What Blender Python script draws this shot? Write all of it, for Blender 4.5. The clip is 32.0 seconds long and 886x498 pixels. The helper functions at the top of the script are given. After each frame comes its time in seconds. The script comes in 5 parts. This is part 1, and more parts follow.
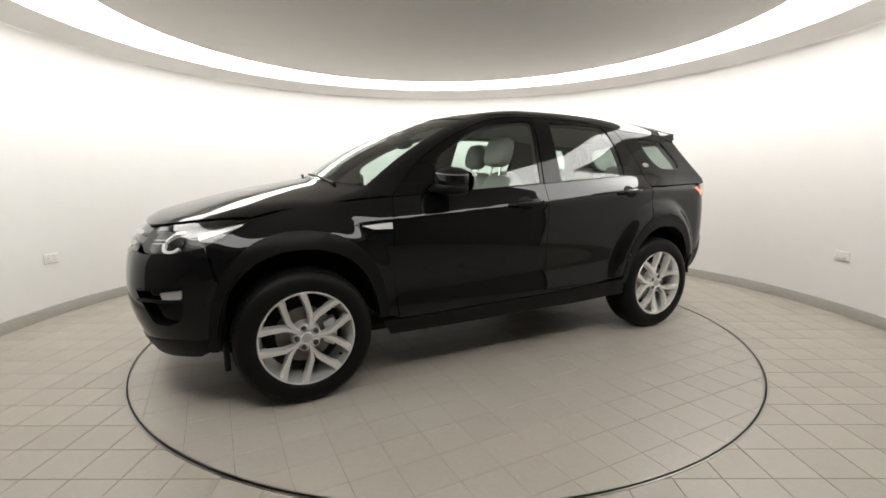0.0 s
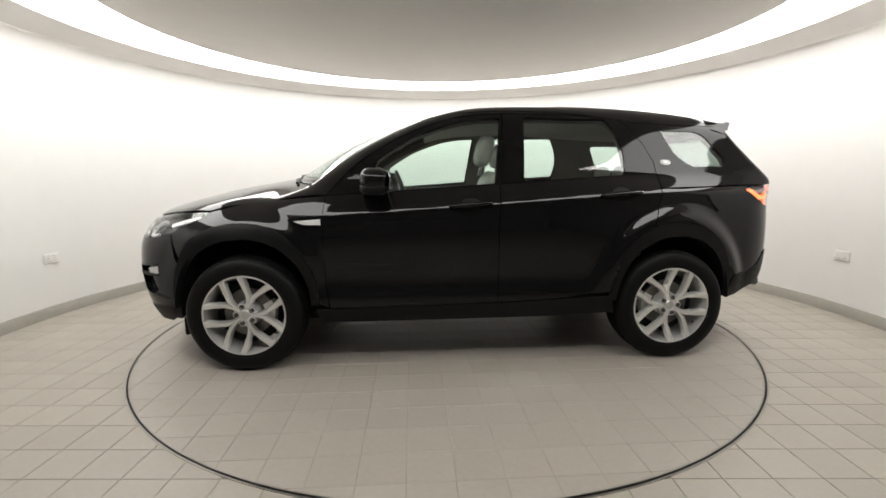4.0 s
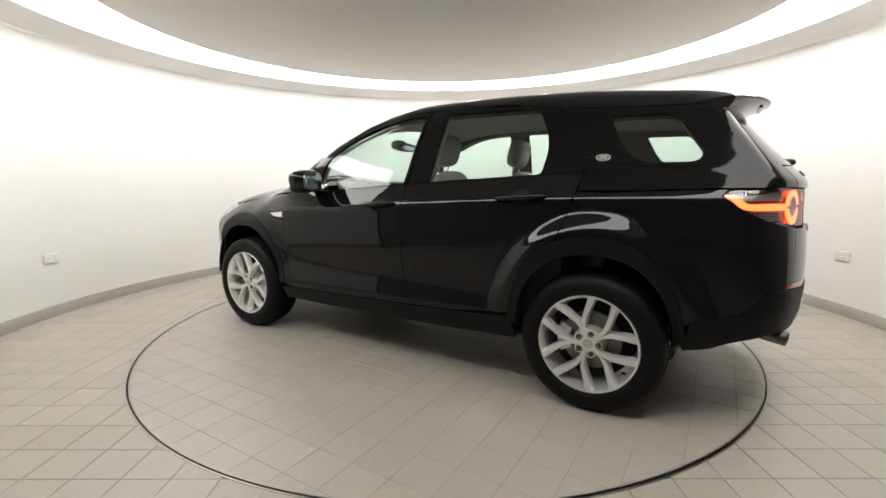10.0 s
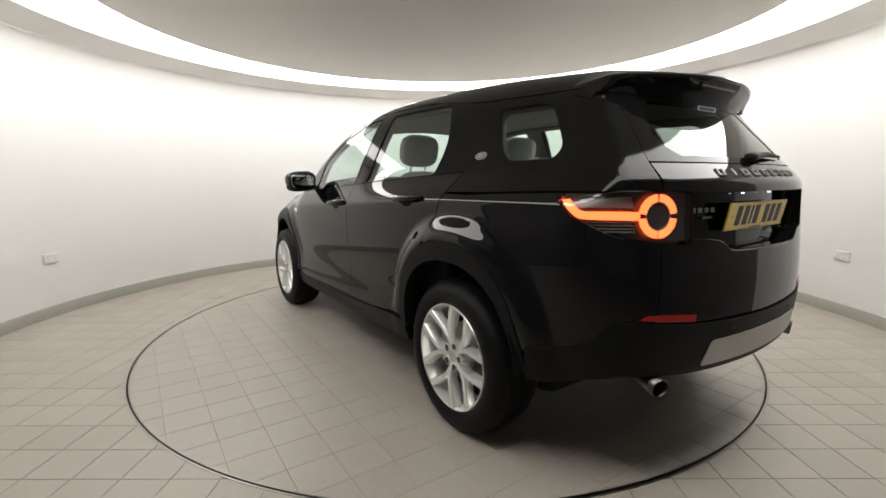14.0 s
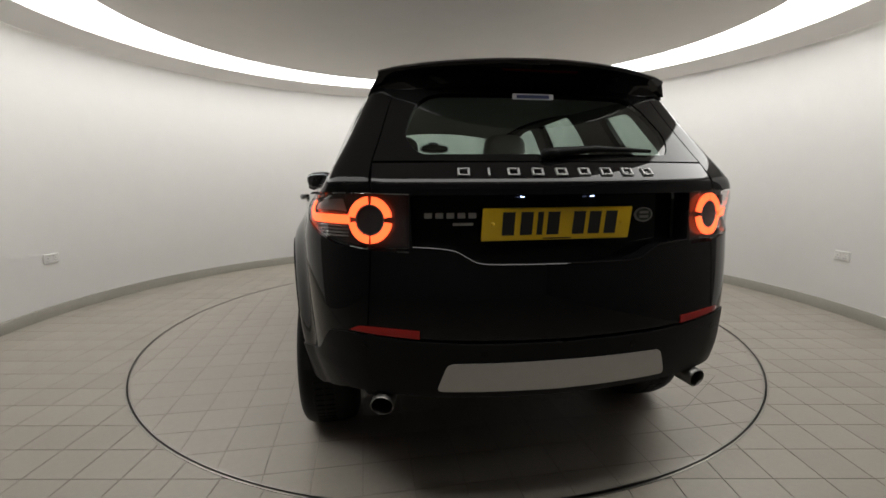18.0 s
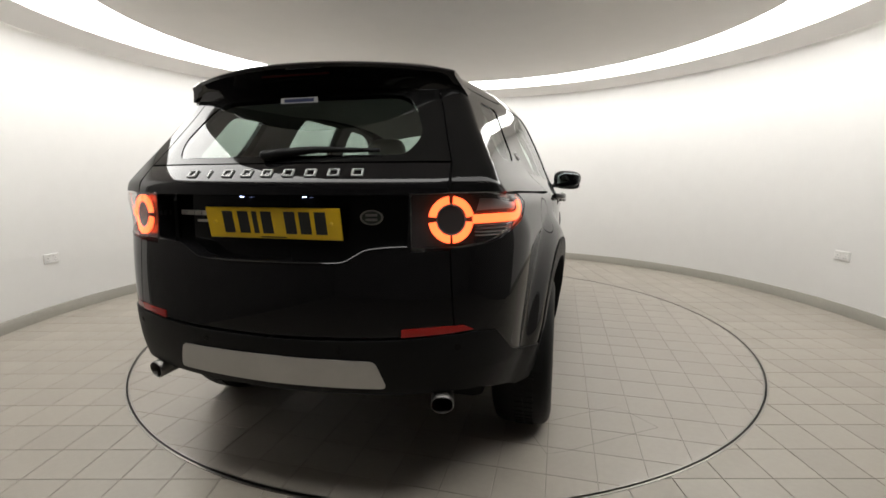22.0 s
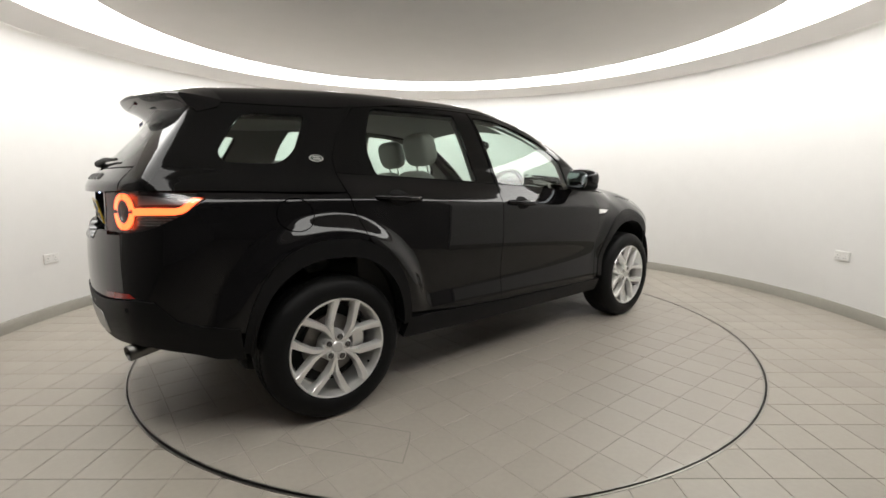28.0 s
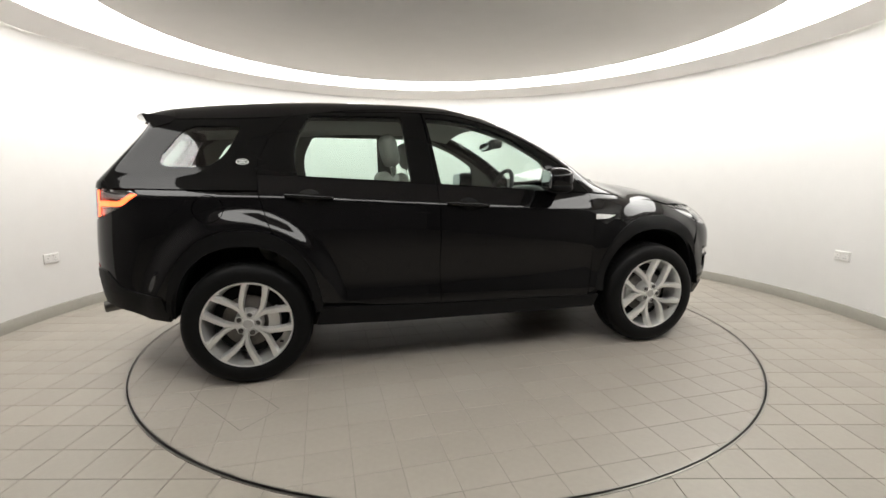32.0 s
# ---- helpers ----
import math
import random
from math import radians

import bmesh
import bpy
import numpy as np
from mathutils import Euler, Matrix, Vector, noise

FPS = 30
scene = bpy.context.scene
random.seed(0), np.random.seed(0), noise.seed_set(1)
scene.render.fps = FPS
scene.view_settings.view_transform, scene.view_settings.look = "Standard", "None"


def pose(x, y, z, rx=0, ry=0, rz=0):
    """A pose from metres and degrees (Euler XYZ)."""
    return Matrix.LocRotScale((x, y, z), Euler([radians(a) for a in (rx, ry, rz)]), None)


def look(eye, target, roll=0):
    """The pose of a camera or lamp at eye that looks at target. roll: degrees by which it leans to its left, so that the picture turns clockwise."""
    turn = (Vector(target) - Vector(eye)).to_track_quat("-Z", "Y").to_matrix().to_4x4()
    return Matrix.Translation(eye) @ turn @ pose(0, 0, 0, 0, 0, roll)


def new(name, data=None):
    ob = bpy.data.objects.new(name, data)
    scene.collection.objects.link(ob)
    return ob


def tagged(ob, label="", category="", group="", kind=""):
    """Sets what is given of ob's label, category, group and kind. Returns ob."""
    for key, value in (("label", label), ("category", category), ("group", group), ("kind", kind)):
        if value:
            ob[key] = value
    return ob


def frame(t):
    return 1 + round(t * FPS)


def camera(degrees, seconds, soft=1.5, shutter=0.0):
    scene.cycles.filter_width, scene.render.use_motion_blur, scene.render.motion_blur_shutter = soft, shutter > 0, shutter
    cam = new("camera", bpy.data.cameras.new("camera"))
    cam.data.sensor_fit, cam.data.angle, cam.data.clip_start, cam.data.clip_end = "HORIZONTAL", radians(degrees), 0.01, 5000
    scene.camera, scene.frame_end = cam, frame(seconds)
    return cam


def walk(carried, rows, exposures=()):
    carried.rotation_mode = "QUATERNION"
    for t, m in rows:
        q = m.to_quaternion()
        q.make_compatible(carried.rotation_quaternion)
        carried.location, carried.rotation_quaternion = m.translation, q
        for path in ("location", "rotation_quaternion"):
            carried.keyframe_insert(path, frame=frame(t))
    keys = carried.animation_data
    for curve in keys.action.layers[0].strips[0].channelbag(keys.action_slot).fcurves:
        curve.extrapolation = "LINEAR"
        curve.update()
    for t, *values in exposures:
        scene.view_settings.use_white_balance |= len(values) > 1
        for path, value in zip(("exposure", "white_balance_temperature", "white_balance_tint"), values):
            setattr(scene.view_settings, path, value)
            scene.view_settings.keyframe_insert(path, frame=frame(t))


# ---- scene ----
# The camera stands still; the turntable and the car on it turn together.
cam = camera(88.91, 32.0, soft=1.6)
EYE, AIM = (0.0, -3.751, 1.194), (-0.0187, 0.2023, 0.5842)
EXPOSURES = [(0.0, -0.06), (3.0, -0.03), (6.0, 0.0), (8.0, 0.05), (10.0, 0.08), (12.0, 0.02), (13.0, -0.05), (14.0, -0.18), (17.0, -0.72), (18.0, -0.73),
             (19.0, -0.42), (20.0, -0.25), (21.0, -0.18), (22.0, -0.22), (23.0, -0.56), (24.0, -0.75), (25.0, -0.58), (28.0, -0.1), (30.0, 0.0), (32.0, 0.05)]
walk(cam, [(0.0, look(EYE, AIM, -0.23)), (32.0, look(EYE, AIM, -0.23))], exposures=EXPOSURES)

# Heading of the car in degrees (0 = nose to +x), seconds by seconds.
HEADING = [(0.0, 207.1), (2.0, 195.7), (4.0, 184.0), (6.0, 172.2), (8.0, 160.3), (10.0, 148.5), (12.0, 136.65),
           (14.0, 124.6), (16.0, 112.45), (18.0, 100.15), (20.0, 87.9), (22.0, 75.75), (24.0, 63.55), (26.0, 51.4),
           (28.0, 39.45), (30.0, 27.2), (32.0, 15.0)]

# ---------------------------------------------------------------- light
world = bpy.data.worlds.new("world")
scene.world = world
world.use_nodes = True
world.node_tree.nodes["Background"].inputs[0].default_value = (0.02, 0.02, 0.02, 1)
world.node_tree.nodes["Background"].inputs[1].default_value = 0.2
RING_GLOW, SLOT_GLOW = 8.1, 0.3


# ---------------------------------------------------------------- materials
def material(name, color, rough=0.5, metal=0.0, coat=0.0, noise_scale=0.0, noise_amount=0.0, bump=0.0, bump_scale=60.0,
             emit=0.0, spec=0.5, rough_var=0.0, random_amount=0.0):
    m = bpy.data.materials.new(name)
    m.use_nodes = True
    t = m.node_tree
    b = t.nodes["Principled BSDF"]
    c = (*color, 1.0)
    b.inputs["Base Color"].default_value = c
    b.inputs["Roughness"].default_value = rough
    b.inputs["Metallic"].default_value = metal
    b.inputs["Coat Weight"].default_value = coat
    b.inputs["Coat Roughness"].default_value = 0.015
    b.inputs["Coat IOR"].default_value = 1.37
    b.inputs["Specular IOR Level"].default_value = spec
    if emit:
        b.inputs["Emission Color"].default_value = c
        b.inputs["Emission Strength"].default_value = emit
    coord = t.nodes.new("ShaderNodeTexCoord")
    if noise_scale:
        n1 = t.nodes.new("ShaderNodeTexNoise")
        n1.inputs["Scale"].default_value = noise_scale
        n1.inputs["Detail"].default_value = 5
        t.links.new(coord.outputs["Object"], n1.inputs["Vector"])
        n2 = t.nodes.new("ShaderNodeTexNoise")
        n2.inputs["Scale"].default_value = noise_scale * 9
        n2.inputs["Detail"].default_value = 3
        t.links.new(coord.outputs["Object"], n2.inputs["Vector"])
        add = t.nodes.new("ShaderNodeMath")
        t.links.new(n1.outputs[0], add.inputs[0])
        t.links.new(n2.outputs[0], add.inputs[1])
        mr = t.nodes.new("ShaderNodeMapRange")
        mr.inputs["From Min"].default_value, mr.inputs["From Max"].default_value = 0.6, 1.4
        mr.inputs["To Min"].default_value, mr.inputs["To Max"].default_value = 1 - noise_amount, 1 + noise_amount
        t.links.new(add.outputs[0], mr.inputs["Value"])
        value = mr.outputs[0]
        if random_amount:
            info = t.nodes.new("ShaderNodeObjectInfo")
            isl = t.nodes.new("ShaderNodeNewGeometry")
            s = t.nodes.new("ShaderNodeMath")
            t.links.new(info.outputs["Random"], s.inputs[0])
            t.links.new(isl.outputs["Random Per Island"], s.inputs[1])
            fr = t.nodes.new("ShaderNodeMath")
            fr.operation = "FRACT"
            t.links.new(s.outputs[0], fr.inputs[0])
            r = t.nodes.new("ShaderNodeMapRange")
            r.inputs["To Min"].default_value, r.inputs["To Max"].default_value = 1 - random_amount, 1 + random_amount
            t.links.new(fr.outputs[0], r.inputs["Value"])
            mu = t.nodes.new("ShaderNodeMath")
            mu.operation = "MULTIPLY"
            t.links.new(value, mu.inputs[0])
            t.links.new(r.outputs[0], mu.inputs[1])
            value = mu.outputs[0]
        mix = t.nodes.new("ShaderNodeVectorMath")
        mix.operation = "SCALE"
        mix.inputs[0].default_value = color
        t.links.new(value, mix.inputs["Scale"])
        t.links.new(mix.outputs[0], b.inputs["Base Color"])
        if rough_var:
            r2 = t.nodes.new("ShaderNodeMapRange")
            r2.inputs["From Min"].default_value, r2.inputs["From Max"].default_value = 0.3, 0.7
            r2.inputs["To Min"].default_value, r2.inputs["To Max"].default_value = rough - rough_var, rough + rough_var
            t.links.new(n1.outputs[0], r2.inputs["Value"])
            t.links.new(r2.outputs[0], b.inputs["Roughness"])
    if bump:
        nb = t.nodes.new("ShaderNodeTexNoise")
        nb.inputs["Scale"].default_value = bump_scale
        nb.inputs["Detail"].default_value = 4
        t.links.new(coord.outputs["Object"], nb.inputs["Vector"])
        bp = t.nodes.new("ShaderNodeBump")
        bp.inputs["Strength"].default_value = bump
        bp.inputs["Distance"].default_value = 0.002
        t.links.new(nb.outputs[0], bp.inputs["Height"])
        t.links.new(bp.outputs[0], b.inputs["Normal"])
    return m


def glass_material(name, tint, rough=0.0, gloss=1.0):
    """Thin tinted pane: mirror by Fresnel over a tinted see-through layer."""
    m = bpy.data.materials.new(name)
    m.use_nodes = True
    t = m.node_tree
    t.nodes.remove(t.nodes["Principled BSDF"])
    out = t.nodes["Material Output"]
    tr = t.nodes.new("ShaderNodeBsdfTransparent")
    tr.inputs[0].default_value = (*tint, 1)
    gl = t.nodes.new("ShaderNodeBsdfGlossy")
    gl.inputs["Roughness"].default_value = rough
    lw = t.nodes.new("ShaderNodeLayerWeight")
    lw.inputs[0].default_value = 0.5
    po = t.nodes.new("ShaderNodeMath")
    po.operation = "POWER"
    po.inputs[1].default_value = 5.0
    t.links.new(lw.outputs["Facing"], po.inputs[0])
    mu = t.nodes.new("ShaderNodeMath")
    mu.operation = "MULTIPLY_ADD"
    mu.inputs[1].default_value = 0.92
    mu.inputs[2].default_value = 0.075 * gloss
    mu.use_clamp = True
    t.links.new(po.outputs[0], mu.inputs[0])
    mx = t.nodes.new("ShaderNodeMixShader")
    t.links.new(mu.outputs[0], mx.inputs[0])
    t.links.new(tr.outputs[0], mx.inputs[1])
    t.links.new(gl.outputs[0], mx.inputs[2])
    t.links.new(mx.outputs[0], out.inputs[0])
    return m


M_WALL = material("white_wall_paint", (0.69, 0.68, 0.665), 0.55, noise_scale=0.8, noise_amount=0.02, bump=0.12, bump_scale=120)
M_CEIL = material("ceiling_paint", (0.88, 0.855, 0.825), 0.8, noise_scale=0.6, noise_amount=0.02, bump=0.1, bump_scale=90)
# the ceiling paint again in a darker tone, for the soffit
M_CEIL_DARKER = material("ceiling_paint_darker", (0.76, 0.735, 0.71), 0.8, noise_scale=0.6, noise_amount=0.02, bump=0.1, bump_scale=90)
M_SKIRT = material("grey_skirting_paint", (0.30, 0.285, 0.25), 0.5, noise_scale=3, noise_amount=0.06, bump=0.1)
M_TILE = material("beige_floor_tile", (0.305, 0.277, 0.236), 0.42, noise_scale=4, noise_amount=0.06, bump=0.25, bump_scale=150,
                  rough_var=0.08, random_amount=0.05)
M_TILE_D = material("grey_beige_disc_tile", (0.315, 0.286, 0.248), 0.42, noise_scale=4, noise_amount=0.06, bump=0.25, bump_scale=150,
                    rough_var=0.08, random_amount=0.025)
M_GROUT = material("tile_grout", (0.17, 0.158, 0.138), 0.9, noise_scale=6, noise_amount=0.2)
M_GROUT_D = material("disc_grout", (0.26, 0.237, 0.205), 0.9, noise_scale=0.9, noise_amount=0.4)
M_STEEL = material("brushed_edge_steel", (0.30, 0.285, 0.26), 0.35, 1.0, noise_scale=20, noise_amount=0.15)
# near-black that stands in for the shade inside holes and gaps
M_DARK = material("hole_and_gap_shade", (0.02, 0.02, 0.02), 0.8)
M_RING = material("ring_light_diffuser", (1.0, 0.985, 0.95), 0.5, emit=RING_GLOW)
M_SLOT = material("slot_light_strip", (1.0, 0.985, 0.95), 0.5, emit=SLOT_GLOW)
M_BACK = material("grey_bay_wall", (0.22, 0.21, 0.20), 0.8, noise_scale=2, noise_amount=0.2, bump=0.2)
M_PLASTIC_W = material("white_socket_plastic", (0.68, 0.67, 0.65), 0.35)

M_PAINT = material("gloss_black_paint", (0.005, 0.0048, 0.0052), 0.12, coat=1.0, spec=0.0)
M_TRIM = material("satin_black_plastic", (0.0065, 0.0065, 0.0068), 0.45, noise_scale=30, noise_amount=0.15, bump=0.25, bump_scale=700, spec=0.13)
M_GLOSSTRIM = material("piano_black_trim", (0.005, 0.005, 0.005), 0.05, spec=0.17)
M_SHELL = material("matt_black_underbody", (0.008, 0.008, 0.008), 0.7, spec=0.2)
M_RUBBER = material("tyre_rubber", (0.0055, 0.0055, 0.0056), 0.5, noise_scale=40, noise_amount=0.2, bump=0.3, bump_scale=250, spec=0.12)
M_ALLOY = material("silver_alloy", (0.76, 0.755, 0.74), 0.30, 0.7, noise_scale=60, noise_amount=0.03, bump=0.05, bump_scale=900)
M_CHROME = material("chrome", (0.75, 0.74, 0.72), 0.16, 1.0)
M_SILVER = material("satin_silver", (0.47, 0.465, 0.455), 0.38, 0.6, noise_scale=30, noise_amount=0.04)
M_BRAKE = material("brake_iron", (0.20, 0.19, 0.18), 0.45, 0.8, noise_scale=25, noise_amount=0.2)
M_NUT = material("dark_steel", (0.16, 0.155, 0.15), 0.35, 0.8)
M_GLASS = glass_material("green_tinted_glass", (0.84, 0.95, 0.90))
M_GLASS_D = glass_material("dark_tinted_glass", (0.80, 0.91, 0.86))
M_GLASS_R = glass_material("dark_rear_glass", (0.34, 0.40, 0.37))
M_LENS = glass_material("clear_lens", (0.93, 0.93, 0.93))
M_RED = material("red_reflector", (0.30, 0.008, 0.006), 0.15, coat=0.5)
M_REDGLOW = material("lit_red_light_pipe", (1.0, 0.12, 0.032), 0.3, emit=4.2)
M_BEZEL = material("bright_lamp_bezel", (0.82, 0.82, 0.82), 0.25, 0.2)
M_LAMPDARK = material("smoked_lamp_inside", (0.05, 0.048, 0.05), 0.25, 0.4)
M_LAMPBRIGHT = material("lamp_reflector", (0.6, 0.6, 0.6), 0.2, 0.9)
M_LAMPMID = material("dull_lamp_reflector", (0.22, 0.21, 0.21), 0.45, 0.4)
M_PLATE = material("yellow_number_plate", (0.80, 0.52, 0.012), 0.3, coat=0.4, noise_scale=8, noise_amount=0.03)
M_INKBLUE = material("dark_blue_print", (0.02, 0.03, 0.09), 0.5)
M_BRAKELIGHT = material("unlit_brake_light", (0.05, 0.004, 0.004), 0.2)
M_EXHAUST = material("brushed_exhaust_steel", (0.13, 0.127, 0.12), 0.38, 1.0)
M_INK = material("black_print", (0.012, 0.012, 0.012), 0.5)
M_SEAT = material("grey_leather", (0.32, 0.32, 0.29), 0.5, noise_scale=30, noise_amount=0.06, bump=0.3, bump_scale=250)
M_LINER = material("headliner_cloth", (0.40, 0.39, 0.37), 0.9, noise_scale=30, noise_amount=0.05, bump=0.3, bump_scale=300)
M_PILLAR = material("pillar_trim_plastic", (0.13, 0.13, 0.12), 0.7, noise_scale=30, noise_amount=0.05, bump=0.2, bump_scale=300)
M_DASH = material("dashboard_plastic", (0.02, 0.02, 0.021), 0.55, noise_scale=30, noise_amount=0.1, bump=0.3, bump_scale=400)
M_MIRROR = material("mirror_glass", (0.34, 0.36, 0.38), 0.02, 1.0)
M_BADGE = material("dark_badge_field", (0.08, 0.10, 0.09), 0.3, 0.3)
# white paper made grey, which stands in for dimming by the car's glass
M_PAPER = material("dimmed_white_paper", (0.42, 0.42, 0.41), 0.7)


# ---------------------------------------------------------------- mesh helpers
def mesh_of(name, verts, faces, smooth=False):
    me = bpy.data.meshes.new(name)
    me.from_pydata([tuple(v) for v in verts], [], [tuple(f) for f in faces])
    me.update()
    if smooth:
        me.shade_smooth()
    return me


def put(name, me, mat, parent=None, label="", m=None):
    """Links a mesh as one object, under a parent if one is given."""
    if isinstance(me, bmesh.types.BMesh):
        bm = me
        me = bpy.data.meshes.new(name)
        bm.to_mesh(me)
        bm.free()
    if mat and not me.materials:
        me.materials.append(mat)
    ob = new(name, me)
    if m is not None:
        ob.matrix_basis = m
    if parent is not None:
        ob.parent = parent
    if label:
        ob["label"] = label
    return ob


def revolve(profile, n=96, a0=0.0, a1=360.0, closed=True):
    """Verts and faces of a profile [(r, z), ...] turned about z; closed joins the profile's ends."""
    full = abs(a1 - a0 - 360) < 1e-6
    cols = n if full else n + 1
    verts, faces, k = [], [], len(profile)
    for i in range(cols):
        a = radians(a0 + (a1 - a0) * i / n)
        verts += [(r * math.cos(a), r * math.sin(a), z) for r, z in profile]
    for i in range(n):
        i2 = (i + 1) % cols
        for j in range(k if closed else k - 1):
            j2 = (j + 1) % k
            faces.append((i * k + j, i2 * k + j, i2 * k + j2, i * k + j2))
    if closed and not full:
        faces += [tuple(range(k))[::-1], tuple(n * k + j for j in range(k))]
    return verts, faces


def box(bm, x0, x1, y0, y1, z0, z1, bevel=0.0, seg=2):
    r = bmesh.ops.create_cube(bm, size=1.0, matrix=Matrix.Translation(((x0 + x1) / 2, (y0 + y1) / 2, (z0 + z1) / 2)) @ Matrix.Diagonal((x1 - x0, y1 - y0, z1 - z0, 1)))
    if bevel:
        es = list({e for v in r["verts"] for e in v.link_edges})
        bmesh.ops.bevel(bm, geom=es, offset=bevel, segments=seg, profile=0.5, affect="EDGES")
    return bm


def setting(ob, label, category):
    return tagged(ob, label, category, kind="structure")


# ---------------------------------------------------------------- the round studio
R_WALL, R_DISC, H_SOFFIT = 3.49, 2.25, 2.47
GAP0, GAP1 = -150.0, -30.0   # the bay's opening in the wall, degrees

v, f = revolve([(R_WALL, 0), (R_WALL, 2.62), (R_WALL + 0.13, 2.62), (R_WALL + 0.13, 0)], 180, GAP1, GAP0 + 360)
wall = setting(put("wall_round", mesh_of("wall", v, f, True), M_WALL), "curved white painted studio wall around the turntable", "wall")
wall.data.set_sharp_from_angle(angle=radians(40))
v, f = revolve([(R_WALL - 0.012, 0), (R_WALL - 0.012, 0.092), (R_WALL - 0.008, 0.098), (R_WALL, 0.098), (R_WALL, 0)], 180, GAP1, GAP0 + 360)
skirt = setting(put("baseboard", mesh_of("baseboard", v, f, True), M_SKIRT), "grey painted skirting board along the curved wall", "skirting")
skirt.data.set_sharp_from_angle(angle=radians(40))
# lintel above the opening
v, f = revolve([(R_WALL, 2.40), (R_WALL, 2.62), (R_WALL + 0.13, 2.62), (R_WALL + 0.13, 2.40)], 60, GAP0, GAP1)
setting(put("lintel", mesh_of("lintel", v, f), M_WALL), "white wall above the wide bay opening", "wall")

R_IN, R_OUT, R_LIP, H_LIP = 2.515, 3.12, 3.415, 2.405
v, f = revolve([(0.001, H_SOFFIT), (R_IN, H_SOFFIT), (R_IN, H_SOFFIT + 0.05), (0.001, H_SOFFIT + 0.05)], 192)
setting(put("ceiling", mesh_of("ceiling", v, f), M_CEIL), "flat grey-white round ceiling panel inside the ring light", "ceiling")
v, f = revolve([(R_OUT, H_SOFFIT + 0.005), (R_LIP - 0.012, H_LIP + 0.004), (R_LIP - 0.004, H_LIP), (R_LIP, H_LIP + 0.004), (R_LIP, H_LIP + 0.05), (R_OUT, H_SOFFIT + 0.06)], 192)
soffit = setting(put("ceiling_soffit", mesh_of("ceiling_soffit", v, f, True), M_CEIL_DARKER), "grey-white sloping ring-shaped soffit beside the wall", "ceiling")
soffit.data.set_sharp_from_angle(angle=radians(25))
v, f = revolve([(0.001, 2.62), (R_WALL + 0.13, 2.62), (R_WALL + 0.13, 2.7), (0.001, 2.7)], 160)
setting(put("ceiling_slab", mesh_of("ceiling_slab", v, f), M_CEIL), "plain slab above the ring-shaped ceiling", "ceiling")

ring_light = tagged(new("ring_light"), "round recessed white ceiling light band, lit", "ceiling light")
for k in range(12):
    v, f = revolve([(R_IN + 0.002, H_SOFFIT + 0.012), (R_OUT - 0.002, H_SOFFIT + 0.012), (R_OUT - 0.002, H_SOFFIT + 0.03), (R_IN + 0.002, H_SOFFIT + 0.03)], 16, 30 * k, 30 * k + 30)
    put("diffuser", mesh_of("diffuser", v, f), M_RING, ring_light)
slot_light = tagged(new("slot_light"), "thin lit strip in the slot between soffit and wall", "ceiling light")
v, f = revolve([(R_LIP + 0.01, H_LIP + 0.10), (R_WALL - 0.01, H_LIP + 0.10), (R_WALL - 0.01, H_LIP + 0.11), (R_LIP + 0.01, H_LIP + 0.11)], 160)
put("light_strip", mesh_of("light_strip", v, f), M_SLOT, slot_light)

# unlit bay behind the opening
bm = bmesh.new()
for b in ((-3.16, -3.03, -7.0, -1.79, -0.05, 2.72), (3.03, 3.16, -7.0, -1.79, -0.05, 2.72), (-3.16, 3.16, -7.1, -7.0, -0.05, 2.72), (-3.16, 3.16, -7.1, -1.79, 2.715, 2.8)):
    box(bm, *b)
setting(put("wall_bay", bm, M_BACK), "grey unlit bay behind the opening", "wall")


def socket(angle):
    """A double wall socket: back box plate, two rocker switches and two sockets' faces."""
    ob = tagged(new("wall_socket"), "white plastic double socket on the curved wall", "socket", "wall sockets")
    bm = box(bmesh.new(), -0.073, 0.073, 0, 0.012, -0.043, 0.043, 0.005)
    put("plate", bm, M_PLASTIC_W, ob)
    for sx in (-1, 1):
        bm = box(bmesh.new(), sx * 0.036 - 0.027, sx * 0.036 + 0.027, 0.0115, 0.0135, -0.033, 0.012, 0.001, 1)
        face = put("socket_face", bm, M_PLASTIC_W, ob)
        # raised dark blocks in place of shaded pin holes
        bm = bmesh.new()
        for dx, dz in ((0, 0.004), (-0.011, -0.018), (0.011, -0.018)):
            box(bm, sx * 0.036 + dx - 0.0035, sx * 0.036 + dx + 0.0035, 0.0134, 0.014, dz - 0.003, dz + 0.003)
        put("pin_hole_marks", bm, M_DARK, face)
        put("switch", box(bmesh.new(), sx * 0.020 - 0.006, sx * 0.020 + 0.006, 0.0115, 0.0165, 0.018, 0.036, 0.0015, 1), M_PLASTIC_W, ob)
    a = radians(angle)
    ob.matrix_basis = pose(R_WALL * math.cos(a), R_WALL * math.sin(a), 0.517, 0, 0, angle + 90)
    return ob


socket(177.3)
socket(2.75)


